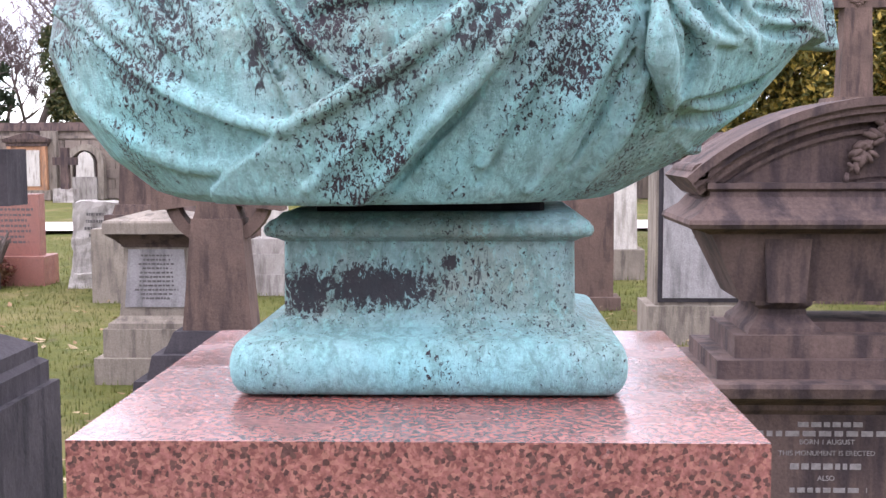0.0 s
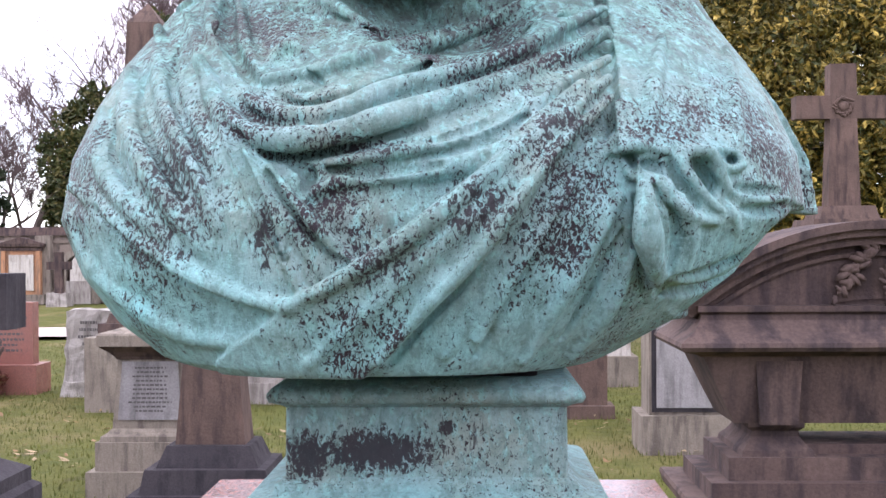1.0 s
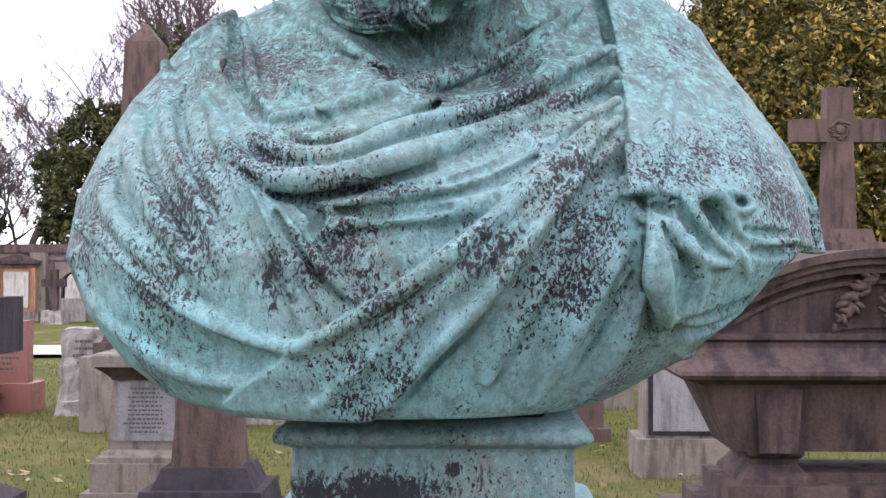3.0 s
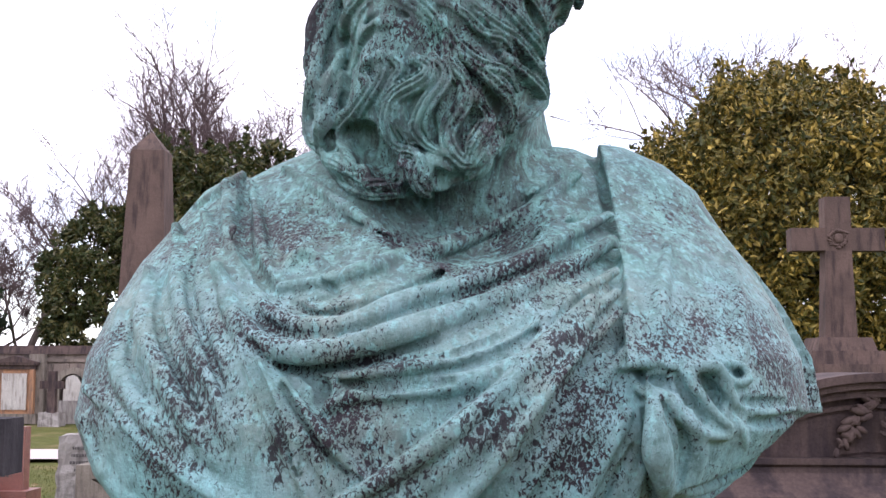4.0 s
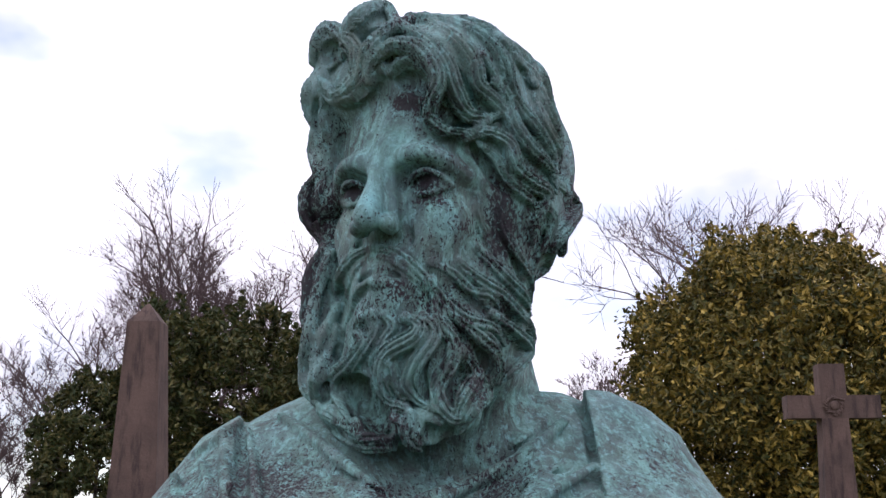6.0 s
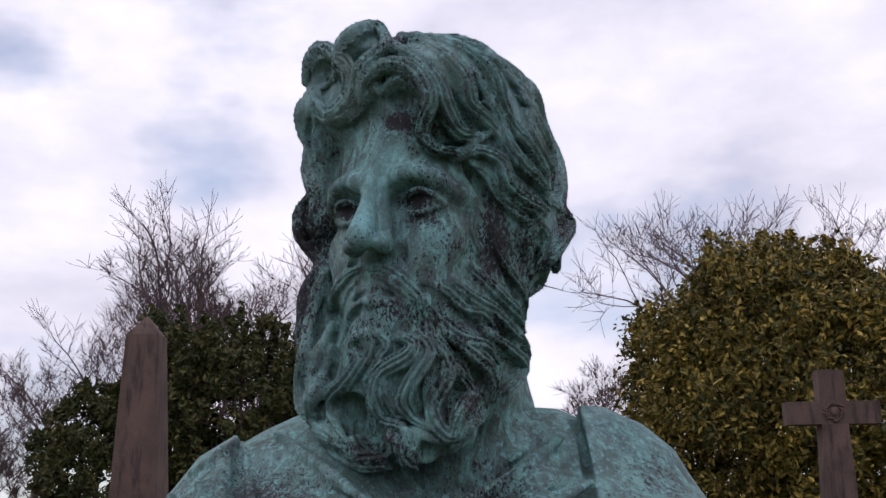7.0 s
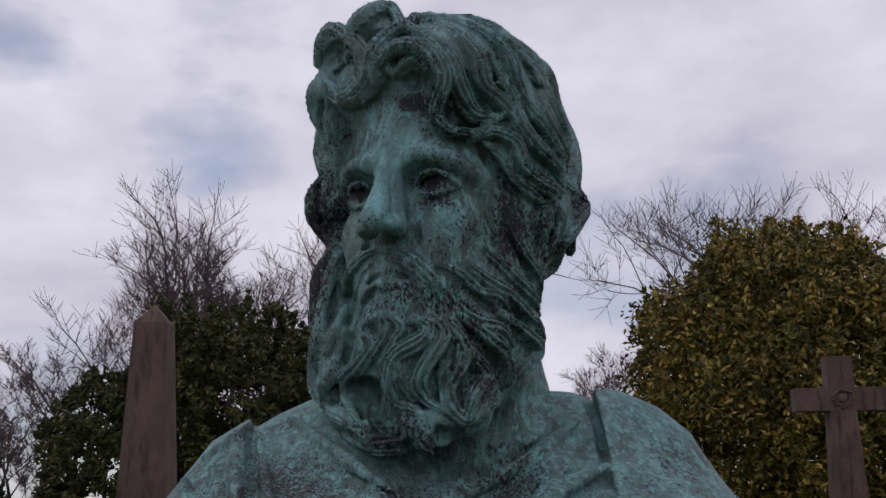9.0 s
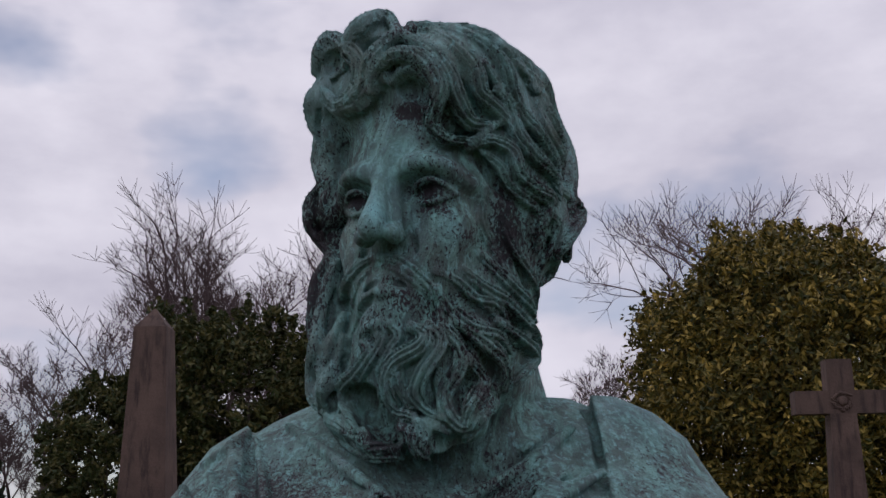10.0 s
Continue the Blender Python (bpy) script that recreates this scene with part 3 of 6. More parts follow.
stroke(body, skin_y, [(-0.121, 1.871), (-0.081, 1.887), (-0.019, 1.893), (0.049, 1.903), (0.093, 1.922), (0.130, 1.950), (0.184, 1.997)], 0.0135, 0.70, 0.007)
stroke(body, skin_y, [(-0.189, 2.022), (-0.167, 2.062), (-0.120, 2.031)], 0.0090, 0.60, 0.007)
# edge of the strap and folds over the arm
stroke(body, skin_y, [(-0.265, 2.176), (-0.241, 2.114), (-0.216, 2.056), (-0.183, 2.017)], 0.0110, 0.70, 0.007)
stroke(body, skin_y, [(-0.300, 2.177), (-0.280, 2.114), (-0.255, 2.056), (-0.232, 2.013)], 0.0100, 0.75, 0.007)
stroke(body, skin_y, [(-0.322, 2.130), (-0.277, 2.057), (-0.246, 2.006), (-0.217, 1.959)], 0.0110, 0.65, 0.007)
stroke(body, skin_y, [(-0.358, 2.108), (-0.327, 2.028), (-0.281, 1.949), (-0.245, 1.894), (-0.217, 1.837)], 0.0140, 0.55, 0.007)
stroke(body, skin_y, [(-0.375, 2.043), (-0.362, 1.976), (-0.315, 1.909), (-0.272, 1.856), (-0.237, 1.812)], 0.0150, 0.50, 0.007)
stroke(body, skin_y, [(-0.402, 1.989), (-0.393, 1.934), (-0.356, 1.884), (-0.308, 1.844), (-0.265, 1.812)], 0.0130, 0.55, 0.007)
stroke(body, skin_y, [(-0.252, 1.999), (-0.207, 1.932), (-0.173, 1.874), (-0.146, 1.819), (-0.124, 1.770)], 0.0125, 0.70, 0.007)
stroke(body, skin_y, [(-0.162, 1.903), (-0.128, 1.860), (-0.096, 1.825), (-0.064, 1.795)], 0.0090, 0.80, 0.007)
stroke(body, skin_y, [(-0.196, 1.919), (-0.160, 1.868), (-0.127, 1.825), (-0.102, 1.789)], 0.0090, 0.60, 0.007)
stroke(body, skin_y, [(-0.423, 1.890), (-0.348, 1.844), (-0.287, 1.803), (-0.231, 1.775), (-0.172, 1.756), (-0.126, 1.751)], 0.0145, 0.70, 0.007)
stroke(body, skin_y, [(-0.430, 1.852), (-0.391, 1.791), (-0.325, 1.746), (-0.258, 1.716), (-0.186, 1.711)], 0.0160, 0.50, 0.007)
# sash and the folds below it
stroke(body, skin_y, [(0.215, 2.005), (0.155, 1.956), (0.092, 1.903), (0.031, 1.854), (-0.028, 1.812), (-0.088, 1.776), (-0.140, 1.751)], 0.0125, 0.75, 0.007)
stroke(body, skin_y, [(0.215, 1.981), (0.154, 1.919), (0.109, 1.863), (0.061, 1.803), (0.007, 1.747), (-0.042, 1.691)], 0.0095, 0.85, 0.007)
stroke(body, skin_y, [(0.182, 1.972), (0.116, 1.901), (0.055, 1.843), (-0.004, 1.789), (-0.065, 1.735), (-0.116, 1.690)], 0.0120, 0.45, 0.007)
stroke(body, skin_y, [(0.218, 1.934), (0.157, 1.856), (0.107, 1.783), (0.065, 1.714)], 0.0115, 0.70, 0.007)
stroke(body, skin_y, [(0.221, 1.869), (0.182, 1.801), (0.146, 1.741), (0.116, 1.685)], 0.0120, 0.65, 0.007)
stroke(body, skin_y, [(0.238, 1.807), (0.212, 1.746), (0.174, 1.688)], 0.0120, 0.65, 0.007)
stroke(body, skin_y, [(0.195, 1.933), (0.129, 1.844), (0.074, 1.758), (0.031, 1.695)], 0.0080, 0.50, 0.007)
# deep creases
skin_y = body.front()
stroke(body, skin_y, [(-0.183, 2.187), (-0.117, 2.143), (-0.061, 2.098), (-0.020, 2.072)], 0.0065, 0.85, 0.004, cut=True)
stroke(body, skin_y, [(-0.005, 2.073), (0.058, 2.107), (0.127, 2.145), (0.180, 2.188)], 0.0065, 0.85, 0.004, cut=True)
stroke(body, skin_y, [(-0.281, 2.201), (-0.267, 2.152), (-0.246, 2.087), (-0.221, 2.037), (-0.195, 2.006)], 0.0100, 0.85, 0.004, cut=True)
stroke(body, skin_y, [(0.216, 2.213), (0.229, 2.182), (0.232, 2.122), (0.229, 2.070)], 0.0100, 0.85, 0.004, cut=True)
stroke(body, skin_y, [(-0.166, 1.995), (-0.140, 1.978), (-0.100, 1.983), (-0.043, 2.005), (0.022, 2.034), (0.092, 2.071), (0.163, 2.100), (0.220, 2.135)], 0.0085, 0.85, 0.004, cut=True)
stroke(body, skin_y, [(-0.211, 1.980), (-0.177, 1.959), (-0.133, 1.949), (-0.091, 1.954), (-0.035, 1.974), (0.029, 1.998), (0.095, 2.024), (0.167, 2.063), (0.226, 2.097)], 0.0085, 0.85, 0.004, cut=True)
stroke(body, skin_y, [(-0.210, 1.947), (-0.177, 1.924), (-0.140, 1.918), (-0.089, 1.924), (-0.032, 1.936), (0.005, 1.948)], 0.0120, 0.85, 0.004, cut=True)
stroke(body, skin_y, [(-0.007, 1.928), (0.043, 1.938), (0.094, 1.963), (0.147, 1.997), (0.221, 2.047)], 0.0085, 0.85, 0.004, cut=True)
stroke(body, skin_y, [(-0.095, 1.902), (-0.069, 1.895), (-0.032, 1.898), (0.024, 1.903)], 0.0115, 0.85, 0.004, cut=True)
stroke(body, skin_y, [(0.062, 1.920), (0.093, 1.932), (0.131, 1.964), (0.200, 2.016)], 0.0060, 0.85, 0.004, cut=True)
stroke(body, skin_y, [(-0.281, 2.184), (-0.258, 2.112), (-0.235, 2.056), (-0.203, 2.010)], 0.0100, 0.85, 0.004, cut=True)
stroke(body, skin_y, [(-0.197, 2.129), (-0.150, 2.118), (-0.087, 2.096), (-0.044, 2.074)], 0.0040, 0.85, 0.004, cut=True)
stroke(body, skin_y, [(0.232, 2.168), (0.230, 2.092), (0.220, 2.017), (0.219, 1.962), (0.217, 1.921)], 0.0100, 0.85, 0.004, cut=True)
stroke(body, skin_y, [(-0.162, 1.896), (-0.127, 1.852), (-0.096, 1.816), (-0.064, 1.791)], 0.0075, 0.85, 0.004, cut=True)
stroke(body, skin_y, [(-0.146, 1.913), (-0.119, 1.893), (-0.126, 1.871)], 0.0110, 0.85, 0.004, cut=True)
stroke(body, skin_y, [(0.211, 1.972), (0.147, 1.902), (0.103, 1.843), (0.061, 1.789), (0.013, 1.739), (-0.031, 1.688)], 0.0085, 0.85, 0.004, cut=True)
stroke(body, skin_y, [(-0.397, 1.872), (-0.332, 1.825), (-0.273, 1.787), (-0.218, 1.763), (-0.166, 1.748)], 0.0080, 0.85, 0.004, cut=True)
stroke(body, skin_y, [(-0.224, 1.968), (-0.196, 1.913), (-0.165, 1.856), (-0.139, 1.801)], 0.0075, 0.85, 0.004, cut=True)
stroke(body, skin_y, [(-0.316, 2.080), (-0.301, 2.010), (-0.256, 1.934), (-0.226, 1.881)], 0.0070, 0.85, 0.004, cut=True)
stroke(body, skin_y, [(-0.354, 2.040), (-0.337, 1.974), (-0.293, 1.909), (-0.256, 1.863)], 0.0070, 0.85, 0.004, cut=True)
stroke(body, skin_y, [(-0.376, 1.993), (-0.368, 1.932), (-0.332, 1.883)], 0.0065, 0.85, 0.004, cut=True)
stroke(body, skin_y, [(0.203, 1.914), (0.144, 1.832), (0.096, 1.751), (0.062, 1.694)], 0.0070, 0.85, 0.004, cut=True)
stroke(body, skin_y, [(0.224, 1.832), (0.190, 1.769), (0.158, 1.711)], 0.0070, 0.85, 0.004, cut=True)
stroke(body, skin_y, [(-0.142, 1.996), (-0.116, 2.003), (-0.132, 2.019), (-0.163, 2.037)], 0.0060, 0.85, 0.004, cut=True)
# curled edge of the cape and the cuff below it
stroke(body, skin_y, [(0.219, 1.919), (0.243, 1.924), (0.276, 1.919)], 0.0075, 0.90, 0.005)
stroke(body, skin_y, [(0.226, 1.911), (0.238, 1.892), (0.266, 1.885), (0.276, 1.868), (0.306, 1.845), (0.335, 1.841)], 0.0085, 1.00, 0.005)
stroke(body, skin_y, [(0.335, 1.841), (0.340, 1.851), (0.321, 1.867), (0.305, 1.888), (0.292, 1.907), (0.304, 1.921), (0.329, 1.918), (0.340, 1.895), (0.352, 1.872), (0.390, 1.867), (0.428, 1.870)], 0.0080, 1.00, 0.005)
stroke(body, skin_y, [(0.332, 1.924), (0.360, 1.921), (0.367, 1.907), (0.352, 1.901), (0.338, 1.912)], 0.0065, 1.00, 0.005)
stroke(body, skin_y, [(0.247, 1.878), (0.250, 1.826), (0.265, 1.776)], 0.0180, 0.75, 0.005)
stroke(body, skin_y, [(0.265, 1.750), (0.260, 1.769), (0.272, 1.782), (0.313, 1.776), (0.371, 1.795), (0.395, 1.826), (0.429, 1.856)], 0.0070, 1.00, 0.005)
stroke(body, skin_y, [(0.264, 1.754), (0.323, 1.726), (0.385, 1.756), (0.468, 1.799), (0.532, 1.850)], 0.0075, 0.80, 0.005)
stroke(body, skin_y, [(0.290, 1.870), (0.304, 1.826), (0.300, 1.788)], 0.0080, 0.60, 0.005)
stroke(body, skin_y, [(0.349, 1.858), (0.360, 1.832), (0.349, 1.803)], 0.0070, 0.55, 0.005)
stroke(body, skin_y, [(0.295, 2.073), (0.273, 2.004), (0.256, 1.932)], 0.0120, 0.35, 0.005)
stroke(body, skin_y, [(0.385, 2.067), (0.376, 1.990), (0.356, 1.937)], 0.0110, 0.35, 0.005)
stroke(body, skin_y, [(0.375, 1.982), (0.375, 1.952), (0.362, 1.927)], 0.0060, 0.60, 0.005)
stroke(body, skin_y, [(0.277, 1.764), (0.327, 1.765), (0.391, 1.783), (0.440, 1.826)], 0.0150, 0.85, 0.004, cut=True)
stroke(body, skin_y, [(0.313, 1.905), (0.320, 1.890), (0.327, 1.873)], 0.0125, 0.85, 0.004, cut=True)
stroke(body, skin_y, [(0.279, 1.904), (0.291, 1.879), (0.310, 1.857)], 0.0085, 0.85, 0.004, cut=True)
stroke(body, skin_y, [(0.239, 1.905), (0.262, 1.901), (0.274, 1.891)], 0.0085, 0.85, 0.004, cut=True)
stroke(body, skin_y, [(0.352, 1.911), (0.357, 1.909)], 0.0075, 0.85, 0.004, cut=True)
stroke(body, skin_y, [(0.357, 1.880), (0.388, 1.877), (0.425, 1.878)], 0.0075, 0.85, 0.004, cut=True)
stroke(body, skin_y, [(0.273, 1.869), (0.283, 1.826), (0.279, 1.788)], 0.0090, 0.85, 0.004, cut=True)
stroke(body, skin_y, [(0.240, 1.870), (0.242, 1.819), (0.253, 1.768)], 0.0070, 0.85, 0.004, cut=True)
stroke(body, skin_y, [(0.365, 1.855), (0.397, 1.855), (0.426, 1.863)], 0.0070, 0.85, 0.004, cut=True)
# trimmed lower rim, then the neckline
body.f[:] = np.maximum(np.maximum(body.f, 1.671 - gz), gz - 2.236)

# head: worked in its own frame, turned to one side
HEAD_AT, HEAD_TURN = (0.012, 1.47, 2.452), 27.0
bust = Clay((-0.25, 1.16, 2.0), (0.30, 1.80, 2.87), 0.0026)


def hp(x, y, z):
    c, s = math.cos(radians(-HEAD_TURN)), math.sin(radians(-HEAD_TURN))
    return (HEAD_AT[0] + x * c - y * s, HEAD_AT[1] + x * s + y * c, HEAD_AT[2] + z)


def hball(x, y, z, r, k=0.02, cut=False):
    bust.ball(hp(x, y, z), r, k, cut, -HEAD_TURN)


def hrope(pts, radii, k=0.01, cut=False):
    if 2 < len(pts) < 8:
        n = 4 * len(pts)
        radii = list(np.interp(np.linspace(0, 1, n), np.linspace(0, 1, len(radii)), radii))
        pts = spline(pts, n)
    bust.rope([hp(*p) for p in pts], radii, k, cut)


# neck, skull, face and jaw
bust.rope([(0.055, 1.55, 2.04), (0.052, 1.545, 2.12), (0.045, 1.53, 2.22), (0.03, 1.51, 2.36)], [0.24, 0.165, 0.122, 0.105], 0.03)
hball(0, 0.03, 0.11, (0.140, 0.175, 0.185), 0.03)
hball(0, -0.015, 0.105, (0.122, 0.152, 0.17), 0.03)
hball(0, -0.028, 0.0, (0.112, 0.132, 0.19), 0.03)
for s in (-1, 1):
    hball(s * 0.070, -0.115, 0.002, (0.036, 0.034, 0.036), 0.03)
    hball(s * 0.052, -0.125, -0.045, (0.036, 0.032, 0.05), 0.03)
# brow, sockets, eyes with lids
for s in (-1, 1):
    hrope([(s * 0.016, -0.160, 0.084), (s * 0.048, -0.166, 0.096), (s * 0.083, -0.146, 0.092), (s * 0.108, -0.112, 0.070)], [0.008, 0.0105, 0.0095, 0.007], 0.028)
    hball(s * 0.060, -0.172, 0.060, (0.040, 0.034, 0.024), 0.008, True)
    hball(s * 0.028, -0.168, 0.058, (0.013, 0.020, 0.018), 0.008, True)
    hball(s * 0.060, -0.118, 0.058, (0.032, 0.031, 0.026), 0.004)
    hrope([(s * 0.031, -0.144, 0.054), (s * 0.044, -0.154, 0.068), (s * 0.063, -0.156, 0.073), (s * 0.080, -0.145, 0.067), (s * 0.092, -0.128, 0.054)], [0.0025, 0.0042, 0.0048, 0.0042, 0.003], 0.004)
    hrope([(s * 0.031, -0.143, 0.052), (s * 0.046, -0.151, 0.043), (s * 0.064, -0.151, 0.040), (s * 0.090, -0.130, 0.051)], [0.0025, 0.0038, 0.0042, 0.003], 0.004)
    hball(s * 0.058, -0.152, 0.060, (0.013, 0.008, 0.012), 0.003, True)
# nose
hrope([(0, -0.158, 0.112), (0, -0.170, 0.084), (0, -0.186, 0.045), (0, -0.208, 0.004)], [0.016, 0.0130, 0.0145, 0.0180], 0.014)
for s in (-1, 1):
    hrope([(s * 0.010, -0.165, 0.07), (s * 0.017, -0.172, 0.03), (s * 0.022, -0.180, 0.0)], [0.008, 0.010, 0.011], 0.012)
    hball(s * 0.0235, -0.186, -0.008, (0.0140, 0.020, 0.0135), 0.006)
    hball(s * 0.0125, -0.197, -0.0215, (0.0075, 0.0125, 0.007), 0.003, True)
    hrope([(s * 0.036, -0.165, 0.004), (s * 0.040, -0.158, -0.016), (s * 0.047, -0.150, -0.035)], [0.003, 0.005, 0.004], 0.008, True)
hball(0, -0.206, -0.004, (0.0165, 0.019, 0.0155), 0.006)
# mouth
hball(0, -0.158, -0.090, (0.050, 0.022, 0.045), 0.02)
hball(0, -0.160, -0.115, (0.036, 0.020, 0.028), 0.012)
hrope([(-0.042, -0.158, -0.086), (0, -0.186, -0.070), (0.042, -0.158, -0.086)], [0.005, 0.009, 0.005], 0.004, True)
hrope([(-0.032, -0.166, -0.092), (0, -0.180, -0.086), (0.032, -0.166, -0.092)], [0.006, 0.0105, 0.006], 0.006)
# masses of the beard
hball(0, -0.085, -0.15, (0.098, 0.085, 0.11), 0.03)
hball(0.02, -0.095, -0.20, (0.078, 0.066, 0.09), 0.03)
hball(-0.04, -0.09, -0.20, (0.065, 0.062, 0.10), 0.03)
hball(0.085, -0.03, -0.13, (0.060, 0.085, 0.125), 0.03)
hball(-0.085, -0.03, -0.14, (0.060, 0.085, 0.14), 0.03)
hball(0.105, 0.0, -0.03, (0.040, 0.07, 0.11), 0.02)
hball(-0.105, 0.0, -0.03, (0.040, 0.07, 0.11), 0.02)
# masses of the hair
hball(0, 0.05, 0.158, (0.160, 0.182, 0.178), 0.03)
hball(0.10, 0.03, 0.10, (0.068, 0.115, 0.155), 0.03)
hball(-0.105, 0.03, 0.10, (0.07, 0.12, 0.17), 0.03)
hball(0.122, 0.06, 0.05, (0.055, 0.08, 0.075), 0.02)
hball(-0.12, 0.0, 0.03, (0.045, 0.06, 0.07), 0.02)
hball(0.03, -0.05, 0.245, (0.12, 0.115, 0.085), 0.03)
hball(0.06, -0.085, 0.205, (0.065, 0.075, 0.06), 0.02)
hball(-0.06, -0.085, 0.235, (0.07, 0.075, 0.07), 0.02)
hball(-0.01, -0.12, 0.275, (0.05, 0.05, 0.05), 0.02)
hball(-0.01, 0.12, 0.02, (0.125, 0.10, 0.11), 0.03)
# curls that stand out from the outline
for c, r in (((-0.139, 1.400, 2.748), 0.029),
             ((-0.086, 1.370, 2.762), 0.035),
             ((-0.040, 1.380, 2.753), 0.032),
             ((-0.160, 1.420, 2.690), 0.029),
             ((-0.147, 1.420, 2.722), 0.027),
             ((-0.160, 1.430, 2.661), 0.027),
             ((-0.156, 1.430, 2.629), 0.026),
             ((-0.157, 1.440, 2.601), 0.025),
             ((-0.155, 1.440, 2.569), 0.025),
             ((-0.157, 1.440, 2.538), 0.025),
             ((-0.163, 1.440, 2.513), 0.028),
             ((-0.151, 1.450, 2.470), 0.021),
             ((-0.148, 1.440, 2.432), 0.025),
             ((-0.150, 1.430, 2.396), 0.026),
             ((-0.153, 1.420, 2.343), 0.027),
             ((-0.156, 1.410, 2.292), 0.028),
             ((-0.148, 1.400, 2.241), 0.027),
             ((-0.122, 1.380, 2.195), 0.026),
             ((-0.083, 1.350, 2.168), 0.026),
             ((-0.042, 1.330, 2.166), 0.029),
             ((0.001, 1.320, 2.172), 0.028),
             ((0.043, 1.330, 2.191), 0.032),
             ((0.191, 1.520, 2.530), 0.033),
             ((0.167, 1.530, 2.473), 0.028),
             ((0.157, 1.530, 2.437), 0.022),
             ((0.028, 1.420, 2.765), 0.029),
             ((0.088, 1.430, 2.744), 0.029),
             ((0.139, 1.450, 2.714), 0.029)):
    bust.ball(c, (r, r * 0.9, r), 0.014)


def lock(pts, r, ends=(0.6, 1.0, 0.95, 0.35)):
    """A lock of hair: a tapering rope, ridged along its strands."""
    n = 5 * len(pts)
    line = spline(pts, n)
    rad = r * np.interp(np.linspace(0, 1, n), np.linspace(0, 1, len(ends)), ends)
    tangent = np.gradient(line, axis=0)
    core = np.stack([np.full(n, HEAD_AT[0]), np.full(n, HEAD_AT[1] + 0.02), np.clip(line[:, 2], 2.25, 2.58)], 1)
    side = np.cross(tangent, line - core)
    side /= np.linalg.norm(side, axis=1)[:, None] + 1e-9
    m = r + 0.012
    sl, g = bust.window(line.min(axis=0) - m, line.max(axis=0) + m)
    if sl is None:
        return
    shape = np.broadcast_shapes(*(a.shape for a in g))
    best = np.full(shape, 9.0, np.float32)
    across = np.zeros(shape, np.float32)
    along = np.zeros(shape, np.float32)
    for i in range(n - 1):
        a, ab = line[i], line[i + 1] - line[i]
        dx, dy, dz = g[0] - a[0], g[1] - a[1], g[2] - a[2]
        h = np.clip((dx * ab[0] + dy * ab[1] + dz * ab[2]) / (ab @ ab + 1e-9), 0, 1)
        dx, dy, dz = dx - h * ab[0], dy - h * ab[1], dz - h * ab[2]
        w = rad[i] + (rad[i + 1] - rad[i]) * h
        d = np.sqrt(dx * dx + dy * dy + dz * dz) - w
        near = d < best
        best = np.where(near, d, best)
        across = np.where(near, (dx * side[i, 0] + dy * side[i, 1] + dz * side[i, 2]) / w, across)
        along = np.where(near, (i + h) / n, along)
    strands = max(2, round(r / 0.0042)) * 0.5
    wave = across * strands + random.uniform(0, 1) + random.uniform(0.3, 0.8) * along + 0.12 * np.sin(along * random.uniform(8, 14))
    fine = 0.5 + 0.5 * np.cos(2 * math.pi * wave)
    deep = np.interp(along, (0, 0.12, 0.9, 1), (0.3, 1, 1, 0.3))
    best = best + (min(0.0058, 0.40 * r) * fine ** 1.3 + 0.0012 * (0.5 + 0.5 * np.cos(5.2 * math.pi * wave + 1.0))) * deep
    bust.join(sl, best.astype(np.float32), 0.005)


def hollow(pts, r):
    """A deep gap between locks."""
    n = 4 * len(pts)
    bust.rope(spline(pts, n), list(r * np.interp(np.linspace(0, 1, n), (0, 0.3, 0.7, 1), (0.4, 1, 1, 0.4))), 0.005, True)


# curls over the brow and the crown
lock([(0.127, 1.383, 2.729), (0.159, 1.430, 2.714), (0.168, 1.431, 2.670), (0.185, 1.436, 2.628)], 0.0130)
lock([(0.158, 1.421, 2.681), (0.174, 1.421, 2.637), (0.197, 1.466, 2.608), (0.201, 1.473, 2.574)], 0.0130)
lock([(0.042, 1.349, 2.770), (0.086, 1.361, 2.761), (0.125, 1.385, 2.735), (0.159, 1.430, 2.714)], 0.0140)
lock([(0.081, 1.309, 2.700), (0.098, 1.329, 2.672), (0.115, 1.353, 2.654), (0.142, 1.373, 2.628)], 0.0120)
lock([(-0.178, 1.412, 2.735), (-0.172, 1.395, 2.761), (-0.151, 1.387, 2.780), (-0.125, 1.369, 2.753), (-0.126, 1.370, 2.726), (-0.150, 1.388, 2.714)], 0.0140)
lock([(-0.042, 1.311, 2.747), (-0.062, 1.352, 2.794), (-0.095, 1.334, 2.777), (-0.117, 1.348, 2.750), (-0.103, 1.341, 2.717), (-0.104, 1.345, 2.684), (-0.134, 1.363, 2.667), (-0.156, 1.386, 2.691)], 0.0180)
lock([(-0.024, 1.323, 2.762), (-0.052, 1.311, 2.743), (-0.080, 1.319, 2.718), (-0.091, 1.333, 2.694), (-0.103, 1.344, 2.672), (-0.135, 1.368, 2.661), (-0.163, 1.389, 2.698)], 0.0160)
lock([(-0.062, 1.318, 2.687), (-0.079, 1.339, 2.669), (-0.110, 1.356, 2.653), (-0.147, 1.387, 2.665), (-0.167, 1.391, 2.702)], 0.0130)
lock([(-0.084, 1.330, 2.670), (-0.078, 1.318, 2.694), (-0.050, 1.300, 2.711), (-0.017, 1.289, 2.704), (0.006, 1.282, 2.680), (0.018, 1.281, 2.649), (0.007, 1.295, 2.619), (0.006, 1.301, 2.604), (0.024, 1.303, 2.584), (0.058, 1.313, 2.583), (0.089, 1.326, 2.606)], 0.0165)
